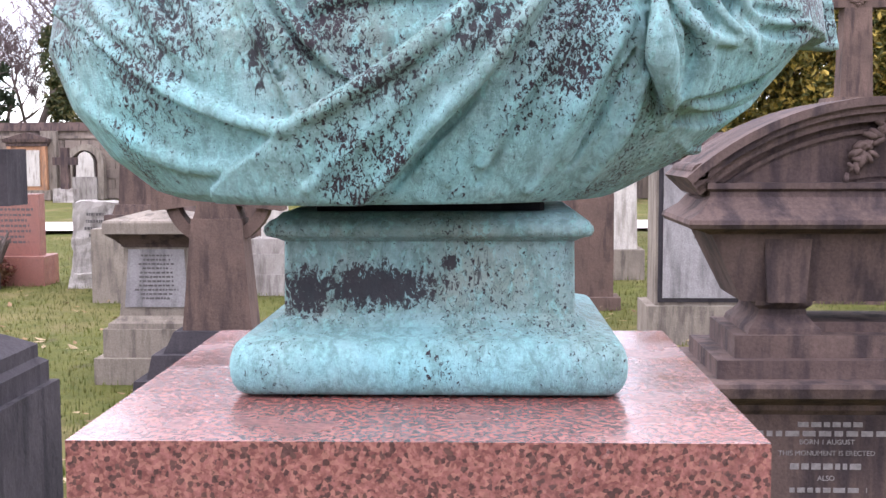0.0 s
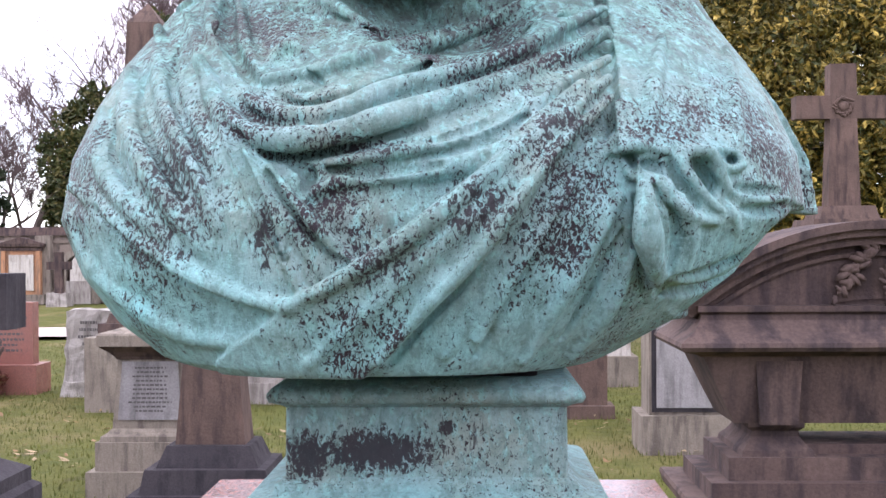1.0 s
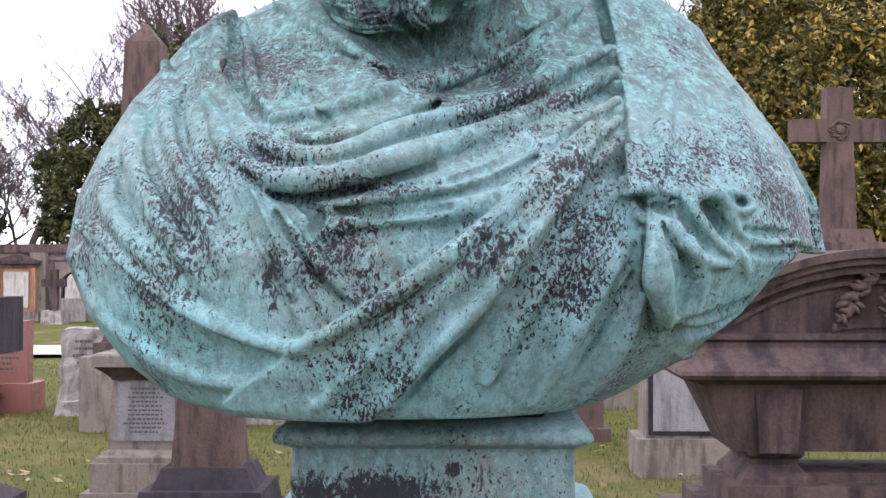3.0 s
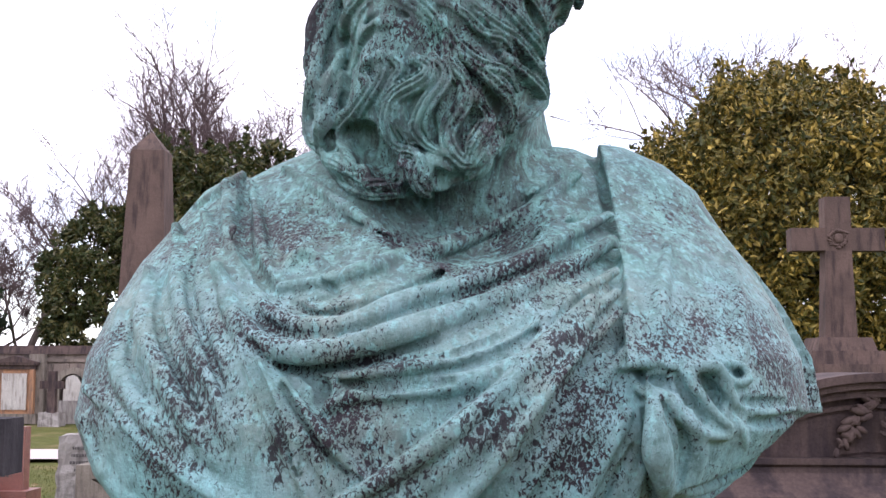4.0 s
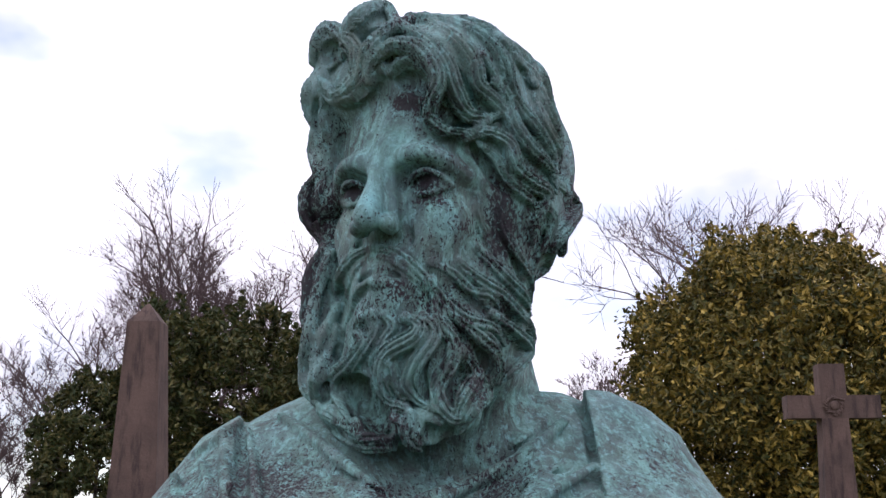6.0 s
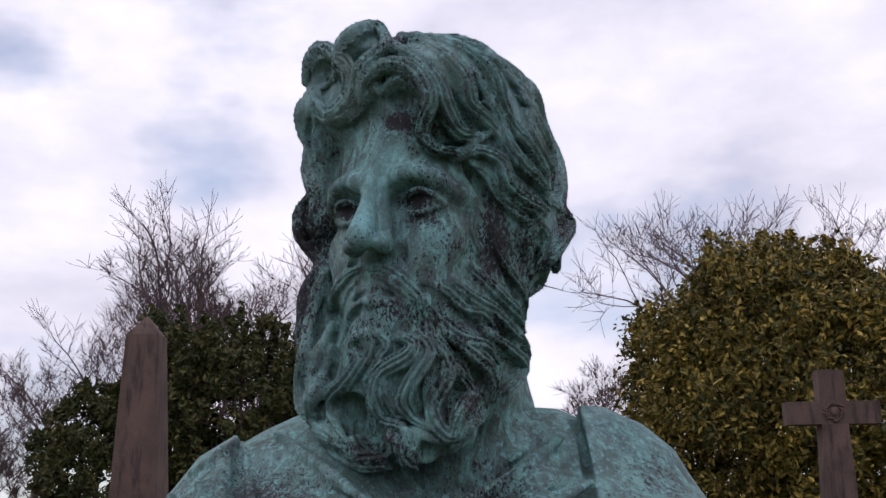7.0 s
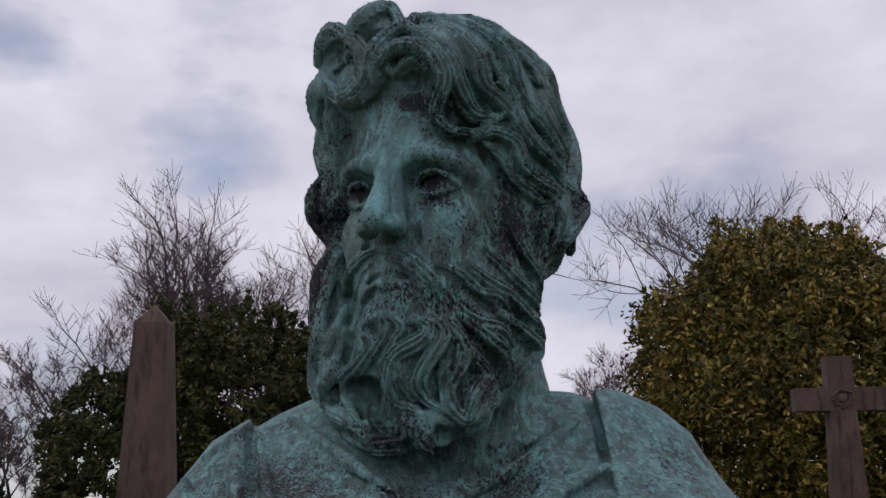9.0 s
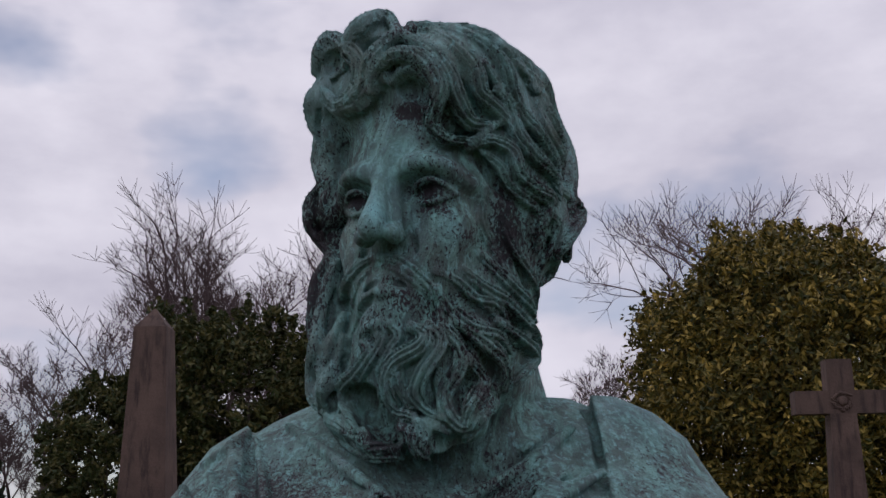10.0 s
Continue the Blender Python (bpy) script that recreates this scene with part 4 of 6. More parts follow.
lock([(-0.054, 1.320, 2.677), (-0.037, 1.307, 2.690), (-0.013, 1.297, 2.687), (0.004, 1.292, 2.664), (0.007, 1.297, 2.633)], 0.0110)
lock([(-0.032, 1.310, 2.744), (0.004, 1.289, 2.711), (0.030, 1.286, 2.673), (0.042, 1.293, 2.638), (0.056, 1.314, 2.613), (0.083, 1.328, 2.610), (0.112, 1.345, 2.624)], 0.0165)
lock([(0.000, 1.349, 2.773), (0.045, 1.302, 2.719), (0.067, 1.303, 2.684), (0.075, 1.314, 2.653), (0.100, 1.342, 2.635), (0.119, 1.353, 2.610), (0.117, 1.348, 2.576)], 0.0165)
lock([(0.031, 1.344, 2.771), (0.075, 1.322, 2.739), (0.109, 1.332, 2.703), (0.119, 1.351, 2.667), (0.135, 1.372, 2.638), (0.160, 1.390, 2.616), (0.186, 1.428, 2.589), (0.192, 1.436, 2.556)], 0.0165)
lock([(0.066, 1.355, 2.767), (0.109, 1.366, 2.745), (0.148, 1.440, 2.743), (0.163, 1.435, 2.697), (0.180, 1.444, 2.660), (0.201, 1.491, 2.639), (0.205, 1.495, 2.595)], 0.0165)
lock([(0.103, 1.351, 2.745), (0.151, 1.440, 2.743), (0.173, 1.448, 2.719), (0.185, 1.476, 2.683), (0.199, 1.480, 2.643), (0.207, 1.504, 2.609)], 0.0150)
lock([(0.098, 1.325, 2.664), (0.114, 1.350, 2.644), (0.127, 1.352, 2.604), (0.153, 1.372, 2.575), (0.181, 1.409, 2.557), (0.190, 1.416, 2.523)], 0.0155)
lock([(0.053, 1.318, 2.576), (0.085, 1.328, 2.588), (0.116, 1.343, 2.576), (0.126, 1.347, 2.543), (0.150, 1.370, 2.525), (0.174, 1.393, 2.514), (0.159, 1.385, 2.474), (0.152, 1.393, 2.439)], 0.0160)
lock([(0.073, 1.331, 2.570), (0.096, 1.338, 2.553), (0.109, 1.348, 2.528), (0.133, 1.365, 2.510), (0.153, 1.387, 2.495), (0.145, 1.388, 2.465)], 0.0130)
lock([(0.186, 1.428, 2.543), (0.216, 1.501, 2.543), (0.226, 1.521, 2.525), (0.203, 1.460, 2.478), (0.182, 1.442, 2.450), (0.179, 1.519, 2.434), (0.159, 1.460, 2.403)], 0.0165)
lock([(0.166, 1.400, 2.502), (0.181, 1.418, 2.486), (0.174, 1.424, 2.460), (0.160, 1.425, 2.433), (0.153, 1.426, 2.406)], 0.0140)
lock([(0.015, 1.346, 2.771), (0.057, 1.351, 2.767), (0.093, 1.356, 2.755), (0.120, 1.372, 2.737)], 0.0150)
lock([(-0.028, 1.361, 2.784), (0.007, 1.347, 2.770), (0.039, 1.353, 2.773)], 0.0150)
# hair at the far temple
lock([(-0.171, 1.417, 2.721), (-0.184, 1.416, 2.689), (-0.183, 1.431, 2.659), (-0.171, 1.421, 2.622)], 0.0140)
lock([(-0.149, 1.398, 2.685), (-0.164, 1.410, 2.661), (-0.161, 1.412, 2.632), (-0.159, 1.420, 2.607)], 0.0120)
lock([(-0.177, 1.426, 2.624), (-0.178, 1.441, 2.600), (-0.168, 1.425, 2.567), (-0.159, 1.423, 2.553)], 0.0130)
lock([(-0.158, 1.422, 2.560), (-0.181, 1.437, 2.542), (-0.188, 1.442, 2.507), (-0.170, 1.445, 2.472), (-0.158, 1.428, 2.447)], 0.0150)
lock([(-0.156, 1.423, 2.550), (-0.167, 1.419, 2.521), (-0.169, 1.432, 2.490), (-0.158, 1.437, 2.462)], 0.0100)
# moustache
lock([(-0.078, 1.339, 2.421), (-0.102, 1.349, 2.412), (-0.123, 1.373, 2.392), (-0.133, 1.418, 2.371), (-0.132, 1.404, 2.332), (-0.141, 1.388, 2.301)], 0.0120)
lock([(-0.079, 1.334, 2.410), (-0.097, 1.340, 2.395), (-0.110, 1.359, 2.378), (-0.121, 1.396, 2.354)], 0.0080)
lock([(-0.074, 1.333, 2.419), (-0.044, 1.315, 2.410), (-0.019, 1.304, 2.388), (-0.002, 1.306, 2.363), (0.001, 1.309, 2.339)], 0.0120)
lock([(-0.066, 1.321, 2.406), (-0.041, 1.307, 2.394), (-0.022, 1.301, 2.376), (-0.011, 1.304, 2.348)], 0.0085)
# beard on the cheeks
lock([(0.007, 1.305, 2.392), (0.037, 1.321, 2.380), (0.061, 1.326, 2.356), (0.090, 1.335, 2.348), (0.105, 1.343, 2.326)], 0.0120)
lock([(0.006, 1.306, 2.367), (0.025, 1.313, 2.338), (0.056, 1.315, 2.313), (0.091, 1.330, 2.303), (0.107, 1.346, 2.283)], 0.0140)
lock([(0.045, 1.322, 2.396), (0.072, 1.329, 2.373), (0.101, 1.343, 2.356), (0.128, 1.372, 2.332), (0.148, 1.426, 2.328)], 0.0130)
lock([(0.072, 1.343, 2.421), (0.104, 1.353, 2.387), (0.135, 1.389, 2.361), (0.149, 1.442, 2.342)], 0.0130)
lock([(0.078, 1.337, 2.518), (0.070, 1.342, 2.480), (0.079, 1.354, 2.446), (0.100, 1.357, 2.407)], 0.0110)
lock([(0.111, 1.355, 2.493), (0.104, 1.359, 2.457), (0.124, 1.376, 2.421), (0.147, 1.418, 2.390), (0.150, 1.446, 2.363)], 0.0130)
lock([(0.032, 1.308, 2.323), (0.064, 1.317, 2.297), (0.092, 1.333, 2.273), (0.095, 1.347, 2.242), (0.071, 1.340, 2.222)], 0.0145)
lock([(0.089, 1.331, 2.325), (0.125, 1.364, 2.302), (0.141, 1.407, 2.286), (0.120, 1.372, 2.254), (0.097, 1.361, 2.231)], 0.0145)
lock([(0.138, 1.397, 2.333), (0.151, 1.517, 2.320), (0.130, 1.392, 2.269)], 0.0130)
lock([(0.013, 1.310, 2.349), (0.015, 1.308, 2.318), (0.037, 1.310, 2.287), (0.047, 1.315, 2.258)], 0.0120)
lock([(-0.154, 1.420, 2.444), (-0.173, 1.422, 2.408), (-0.176, 1.417, 2.364), (-0.178, 1.416, 2.327), (-0.167, 1.386, 2.290)], 0.0145)
lock([(-0.145, 1.417, 2.435), (-0.158, 1.406, 2.390), (-0.164, 1.396, 2.345), (-0.170, 1.385, 2.301), (-0.177, 1.407, 2.268), (-0.177, 1.403, 2.230), (-0.151, 1.376, 2.201)], 0.0145)
lock([(-0.131, 1.397, 2.350), (-0.147, 1.385, 2.309), (-0.161, 1.389, 2.269), (-0.151, 1.373, 2.231)], 0.0130)
# beard on the chin
lock([(0.064, 1.308, 2.187), (0.033, 1.315, 2.162), (0.002, 1.302, 2.152)], 0.0130)
lock([(-0.119, 1.367, 2.173), (-0.085, 1.331, 2.156), (-0.047, 1.308, 2.154)], 0.0120)
lock([(0.071, 1.334, 2.245), (0.081, 1.355, 2.221), (0.065, 1.307, 2.187)], 0.0130)
lock([(-0.128, 1.378, 2.256), (-0.134, 1.380, 2.225), (-0.118, 1.352, 2.193), (-0.101, 1.330, 2.173)], 0.0110)
lock([(-0.091, 1.321, 2.319), (-0.097, 1.334, 2.304), (-0.088, 1.329, 2.285), (-0.109, 1.350, 2.260), (-0.131, 1.376, 2.246), (-0.144, 1.404, 2.211), (-0.120, 1.359, 2.178)], 0.0135)
lock([(-0.073, 1.307, 2.322), (-0.067, 1.311, 2.304), (-0.074, 1.320, 2.287), (-0.098, 1.341, 2.259), (-0.117, 1.366, 2.236)], 0.0120)
lock([(-0.056, 1.303, 2.319), (-0.045, 1.304, 2.302), (-0.056, 1.311, 2.287), (-0.079, 1.326, 2.257)], 0.0115)
lock([(-0.027, 1.294, 2.314), (-0.011, 1.297, 2.304), (-0.018, 1.294, 2.286), (-0.052, 1.306, 2.266), (-0.064, 1.316, 2.235), (-0.052, 1.325, 2.204), (-0.026, 1.306, 2.192), (-0.012, 1.293, 2.158)], 0.0155)
lock([(-0.004, 1.299, 2.317), (0.010, 1.299, 2.297), (0.006, 1.300, 2.279), (-0.012, 1.299, 2.253), (-0.024, 1.307, 2.226), (-0.012, 1.309, 2.204), (0.014, 1.295, 2.189)], 0.0145)
lock([(0.016, 1.303, 2.312), (0.037, 1.307, 2.280), (0.033, 1.307, 2.251), (0.016, 1.309, 2.221), (0.020, 1.303, 2.196), (0.039, 1.300, 2.177), (0.061, 1.301, 2.192)], 0.0145)
lock([(0.048, 1.312, 2.271), (0.066, 1.330, 2.240), (0.052, 1.299, 2.208), (0.034, 1.303, 2.171)], 0.0150)
lock([(-0.042, 1.303, 2.276), (-0.047, 1.308, 2.247), (-0.034, 1.315, 2.216), (-0.017, 1.314, 2.204)], 0.0110)
lock([(-0.132, 1.387, 2.314), (-0.140, 1.385, 2.276), (-0.155, 1.372, 2.243), (-0.151, 1.399, 2.207), (-0.126, 1.354, 2.183), (-0.092, 1.326, 2.157)], 0.0150)
lock([(-0.151, 1.381, 2.197), (-0.121, 1.383, 2.167), (-0.078, 1.336, 2.146), (-0.035, 1.315, 2.142)], 0.0140)
lock([(-0.021, 1.296, 2.183), (-0.023, 1.301, 2.156), (-0.008, 1.315, 2.138)], 0.0160)
lock([(0.077, 1.351, 2.228), (0.058, 1.305, 2.193), (0.044, 1.310, 2.168)], 0.0130)
# hollows between the locks
hollow([(-0.112, 1.372, 2.239), (-0.088, 1.355, 2.217), (-0.066, 1.345, 2.189), (-0.054, 1.315, 2.164)], 0.0280)
hollow([(-0.132, 1.364, 2.206), (-0.113, 1.365, 2.185), (-0.078, 1.327, 2.165)], 0.0060)
hollow([(-0.043, 1.308, 2.169), (-0.037, 1.312, 2.149), (-0.020, 1.401, 2.146)], 0.0100)
hollow([(-0.115, 1.377, 2.323), (-0.121, 1.378, 2.291), (-0.139, 1.389, 2.263)], 0.0080)
hollow([(-0.080, 1.312, 2.361), (-0.100, 1.338, 2.345), (-0.114, 1.371, 2.324)], 0.0085)
hollow([(-0.040, 1.323, 2.666), (-0.017, 1.308, 2.659), (-0.001, 1.305, 2.643)], 0.0170)
hollow([(-0.156, 1.391, 2.734), (-0.148, 1.383, 2.739), (-0.142, 1.384, 2.734)], 0.0190)
hollow([(-0.059, 1.323, 2.251), (-0.063, 1.335, 2.221), (-0.053, 1.321, 2.188)], 0.0075)
hollow([(0.002, 1.300, 2.169), (0.014, 1.307, 2.155), (0.044, 1.317, 2.165)], 0.0120)
hollow([(0.005, 1.308, 2.279), (-0.005, 1.307, 2.242), (0.002, 1.318, 2.207)], 0.0060)
hollow([(0.044, 1.326, 2.245), (0.036, 1.312, 2.211), (0.044, 1.305, 2.187)], 0.0080)
hollow([(0.063, 1.325, 2.288), (0.079, 1.342, 2.259), (0.069, 1.340, 2.240)], 0.0090)
hollow([(0.014, 1.316, 2.336), (0.028, 1.316, 2.305), (0.051, 1.321, 2.287)], 0.0080)
hollow([(0.045, 1.325, 2.361), (0.070, 1.328, 2.336), (0.095, 1.341, 2.322)], 0.0060)
hollow([(0.062, 1.333, 2.578), (0.075, 1.337, 2.555), (0.094, 1.344, 2.530), (0.110, 1.354, 2.510)], 0.0100)
hollow([(0.034, 1.296, 2.683), (0.054, 1.308, 2.650), (0.067, 1.329, 2.624)], 0.0080)
hollow([(0.073, 1.310, 2.692), (0.092, 1.336, 2.654), (0.112, 1.360, 2.635)], 0.0080)
hollow([(0.136, 1.378, 2.635), (0.153, 1.387, 2.596), (0.174, 1.414, 2.573)], 0.0070)
hollow([(0.157, 1.432, 2.714), (0.174, 1.445, 2.667), (0.195, 1.480, 2.635)], 0.0070)
hollow([(0.018, 1.317, 2.593), (0.040, 1.325, 2.594), (0.072, 1.335, 2.607)], 0.0050)
hollow([(-0.099, 1.353, 2.727), (-0.089, 1.341, 2.743), (-0.068, 1.331, 2.752)], 0.0080)
hollow([(-0.082, 1.346, 2.681), (-0.092, 1.354, 2.664), (-0.114, 1.370, 2.656)], 0.0060)
hollow([(-0.169, 1.406, 2.670), (-0.171, 1.414, 2.644), (-0.165, 1.416, 2.616)], 0.0100)
hollow([(-0.175, 1.427, 2.541), (-0.178, 1.424, 2.505), (-0.169, 1.449, 2.484)], 0.0090)
hollow([(0.110, 1.364, 2.445), (0.129, 1.387, 2.397), (0.139, 1.401, 2.360)], 0.0080)
hollow([(0.095, 1.340, 2.335), (0.128, 1.379, 2.316), (0.139, 1.411, 2.302)], 0.0070)
hollow([(0.151, 1.434, 2.394), (0.162, 1.430, 2.434), (0.172, 1.419, 2.466)], 0.0080)
hollow([(-0.147, 1.412, 2.391), (-0.151, 1.397, 2.347), (-0.156, 1.390, 2.306)], 0.0070)
hollow([(-0.142, 1.390, 2.267), (-0.148, 1.380, 2.234), (-0.138, 1.370, 2.207)], 0.0080)


def curl(a0, h0, h1, r, phase, swing):
    """A big wavy curl down the side or back of the head."""
    pts = []
    for j in range(7):
        q = j / 6
        h = h0 + (h1 - h0) * q
        a = a0 + swing * math.sin(phase + q * 7.5)
        w = 0.172 * math.sqrt(max(0.06, 1 - ((h - 0.08) / 0.30) ** 2)) + 0.005 * math.sin(phase * 2 + q * 9)
        pts.append(hp(math.sin(a) * w, 0.045 - math.cos(a) * w * 1.06, h))
    lock(pts, r)


# curls over the back of the head
for s in (-1, 1):
    for i in range(6):
        curl(s * (2.0 + 0.22 * i), random.uniform(0.26, 0.31), random.uniform(0.0, 0.04), random.uniform(0.022, 0.028), random.uniform(0, 6.3), random.uniform(0.09, 0.15))
for i in range(9):
    a = 0.5 + 0.5 * i
    lock([hp(math.sin(a) * q, 0.03 - math.cos(a) * q, 0.335 - q * q * 3.6) for q in (0.01, 0.05, 0.09, 0.13, 0.16)], 0.022)

v1, f1 = body.skin()
v2, f2 = bust.skin()
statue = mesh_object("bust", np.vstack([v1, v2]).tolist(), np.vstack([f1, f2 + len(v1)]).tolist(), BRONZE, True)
tagged(statue, "verdigris bronze bust of a bearded man in a draped cloak", "bust")

# ---- ground, path, far wall ----
def ground_sheet():
    n = 90
    u = np.sign(np.linspace(-1, 1, n)) * np.abs(np.linspace(-1, 1, n)) ** 2.6
    X, Y = np.meshgrid(u * 1500, 12 + u * 1500, indexing="ij")
    Z = np.zeros_like(X)
    for i in range(n):
        for j in range(n):
            d = math.hypot(X[i, j], Y[i, j] - 12)
            if d < 60:
                Z[i, j] = 0.05 * noise.noise((X[i, j] * 0.25, Y[i, j] * 0.25, 0)) - 0.02
    verts = np.stack([X, Y, Z], -1).reshape(-1, 3).tolist()
    faces = [(i * n + j, (i + 1) * n + j, (i + 1) * n + j + 1, i * n + j + 1) for i in range(n - 1) for j in range(n - 1)]
    return mesh_object("ground", verts, faces, TURF, True)


tagged(ground_sheet(), "patchy winter turf with moss and bare earth", "ground", kind="structure")
bm = bmesh.new()
edge = []
for i in range(41):
    x = -40 + 2 * i
    y = 23.5 + 0.4 * math.sin(x * 0.13)
    edge.append((bm.verts.new((x, y, 0.045)), bm.verts.new((x, y + 2.6, 0.05))))
for (a, b), (c, d) in zip(edge, edge[1:]):
    bm.faces.new((a, c, d, b))
tagged(part("path", bm, GRAVEL), "pale pinkish gravel path across the grass", "path", kind="structure")


def scatter_leaves(name, count, area, size, material, label, category, up=0.01, tall=0.0):
    x0, x1, y0, y1 = area
    rng = np.random.default_rng(5)
    px = rng.uniform(x0, x1, count)
    py = y0 + (y1 - y0) * rng.random(count) ** 1.6
    if not tall:
        keep = np.array([noise.noise((a * 0.8, b * 0.8, 3.0)) > -0.05 for a, b in zip(px, py)])
        px, py = px[keep], py[keep]
    n = len(px)
    a = rng.uniform(0, 6.28, n)
    s = size * rng.uniform(0.5, 1.3, n)
    tip = rng.uniform(0.1, 0.6, n) * s if not tall else tall * rng.uniform(0.5, 1.2, n)
    c = np.stack([px, py, np.full(n, up)], 1)
    f = np.stack([np.cos(a), np.sin(a), np.zeros(n)], 1) * s[:, None]
    r = np.stack([-np.sin(a), np.cos(a), np.zeros(n)], 1) * (s * (0.4 if not tall else 0.5))[:, None]
    z = np.array([0, 0, 1.0])
    if tall:
        v = np.stack([c - r, c + r, c + f * 0.8 + z * tip[:, None]], 1).reshape(-1, 3)
        fs = np.arange(n * 3).reshape(-1, 3)
    else:
        v = np.stack([c - f, c - r + z * (tip * 0.5)[:, None], c + f + z * tip[:, None], c + r], 1).reshape(-1, 3)
        fs = np.arange(n * 4).reshape(-1, 4)
    return tagged(mesh_object(name, v.tolist(), fs.tolist(), material), label, category, kind="stuff")


scatter_leaves("grass", 60000, (-9, 6, 5, 22), 0.012, GRASS, "short rough grass on the burial ground", "grass", 0.0, 0.05)
scatter_leaves("fallen_leaves", 2600, (-9, 6, 5.5, 20), 0.05, DEAD_LEAF, "brown fallen leaves lying on the grass", "leaves", 0.03)

# boundary wall with memorial niches
WALL_Y = 38.0
wall = thing("wall_north", 0, WALL_Y, 0, "old sandstone boundary wall with coping and memorials", "wall", kind="structure")
part("wall_body", block(0, 2.25, 90, 0.6, y=0.3), STONE_WALL, wall)
part("coping", block(2.25, 2.53, 90, 0.8, 90, 0.7, y=0.3), STONE_SOOTY, wall, bevel=0.03)
part("string_course", block(2.0, 2.1, 90, 0.08, y=-0.04), STONE_WALL, wall)
for i in range(14):
    part("pier", block(0, 2.25, 0.5, 0.3, y=-0.15, x=-16.9 + 2.75 * i if i < 4 else -16.9 + 2.75 * i + 0.6), STONE_BUFF, wall)
rng = random.Random(3)
course = bmesh.new()
for k in range(6):
    z0 = 0.05 + k * 0.32
    x = -18.0 + (k % 2) * 0.4
    while x < 4:
        w = rng.uniform(0.5, 1.1)
        frustum(course, z0, z0 + 0.3, w - 0.03, 0.05, x=x + w / 2, y=-0.02 + rng.uniform(-0.008, 0.008))
        x += w
tagged(part("wall_stones", course, STONE_WALL, wall), kind="stuff")


def aedicule(x, label):
    t = thing("wall_memorial", x, WALL_Y - 0.3, 0, label, "memorial")
    part("plinth", block(0, 0.32, 1.5, 0.4), STONE_BUFF, t, bevel=0.02)
    part("surround", block(0.32, 1.9, 1.25, 0.24), STONE_ORANGE, t)
    part("tablet", block(0.45, 1.62, 0.82, 0.06, y=-0.14), STONE_PALE, t, "pale marble tablet")
    for s in (-1, 1):
        part("column", block(0.32, 1.75, 0.14, 0.2, 0.12, 0.18, x=s * 0.58, y=-0.12), STONE_ORANGE, t)
    part("entablature", moulded([(1.75, 1.36), (1.85, 1.36), (1.88, 1.5), (1.98, 1.55)], 1.0), STONE_SOOTY, t)
    part("pediment", extruded([(-0.78, 1.98), (0.78, 1.98), (0.0, 2.2)], -0.25, 0.2), STONE_SOOTY, t)
    return t


aedicule(-14.8, "orange sandstone wall memorial with pale marble tablet")


def arched_niche(x):
    t = thing("arched_niche", x, WALL_Y - 0.2, 0, "arched sandstone niche holding a white marble monument", "memorial")
    pts = [(-0.62, 0), (-0.62, 1.2)]
    pts += [(-0.62 * math.cos(a), 1.2 + 0.62 * math.sin(a)) for a in np.linspace(0.2, math.pi - 0.2, 9)]
    pts += [(0.62, 1.2), (0.62, 0), (0.42, 0), (0.42, 1.2)]
    pts += [(0.42 * math.cos(a), 1.2 + 0.42 * math.sin(a)) for a in np.linspace(0.2, math.pi - 0.2, 9)]
    pts += [(-0.42, 1.2), (-0.42, 0)]
    part("arch", extruded(pts, -0.12, 0.2), STONE_BUFF, t)
    part("recess", block(0, 1.6, 0.84, 0.04, y=0.12), STONE_SOOTY, t)
    part("monument", extruded([(-0.3, 0.75), (0.3, 0.75), (0.28, 1.3), (0.16, 1.52), (0, 1.58), (-0.16, 1.52), (-0.28, 1.3)], -0.1, 0.08), STONE_PALE, t, "white marble monument")
    part("steps", block(0.0, 0.75, 0.8, 0.36), STONE_GREY, t, bevel=0.02)
    return t


arched_niche(-12.95)


# plain wall added behind the camera, never in view, to cut low front light
light_block_wall = thing("unseen_wall_south", 0, -9.0, 0, "plain dark wall added out of view to cut low sky light", "wall", kind="structure")
part("wall_body", block(-0.1, 3.6, 44, 0.6), STONE_DARK, light_block_wall)

# ---- trees ----
def grow(segs, p, d, r, length, depth, rng, upness, spread):
    """A branch of a few bent pieces, with side branches."""
    n = 4 if depth > 3 else 3
    for i in range(n):
        d = (d + Vector((rng.gauss(0, 0.17), rng.gauss(0, 0.17), rng.gauss(0.0, 0.12) + upness * 0.045))).normalized()
        q = p + d * (length / n)
        r2 = r * (0.90 if depth > 1 else 0.7)
        segs.append((p, q, r, r2, depth))
        if depth > 0 and i > 0:
            for _ in range(3 if depth < 2 else 2 if depth < 4 else 1):
                side = Vector((rng.gauss(0, 1), rng.gauss(0, 1), rng.gauss(0, 0.5))).normalized()
                nd = (d * (1 - spread) + side * spread + Vector((0, 0, upness * 0.3))).normalized()
                grow(segs, q, nd, r2 * rng.uniform(0.45, 0.65), length * rng.uniform(0.5, 0.72), depth - 1, rng, upness, spread)
        p, r = q, r2
    if depth > 0:
        grow(segs, p, d, r * 0.8, length * 0.7, depth - 1, rng, upness, spread)


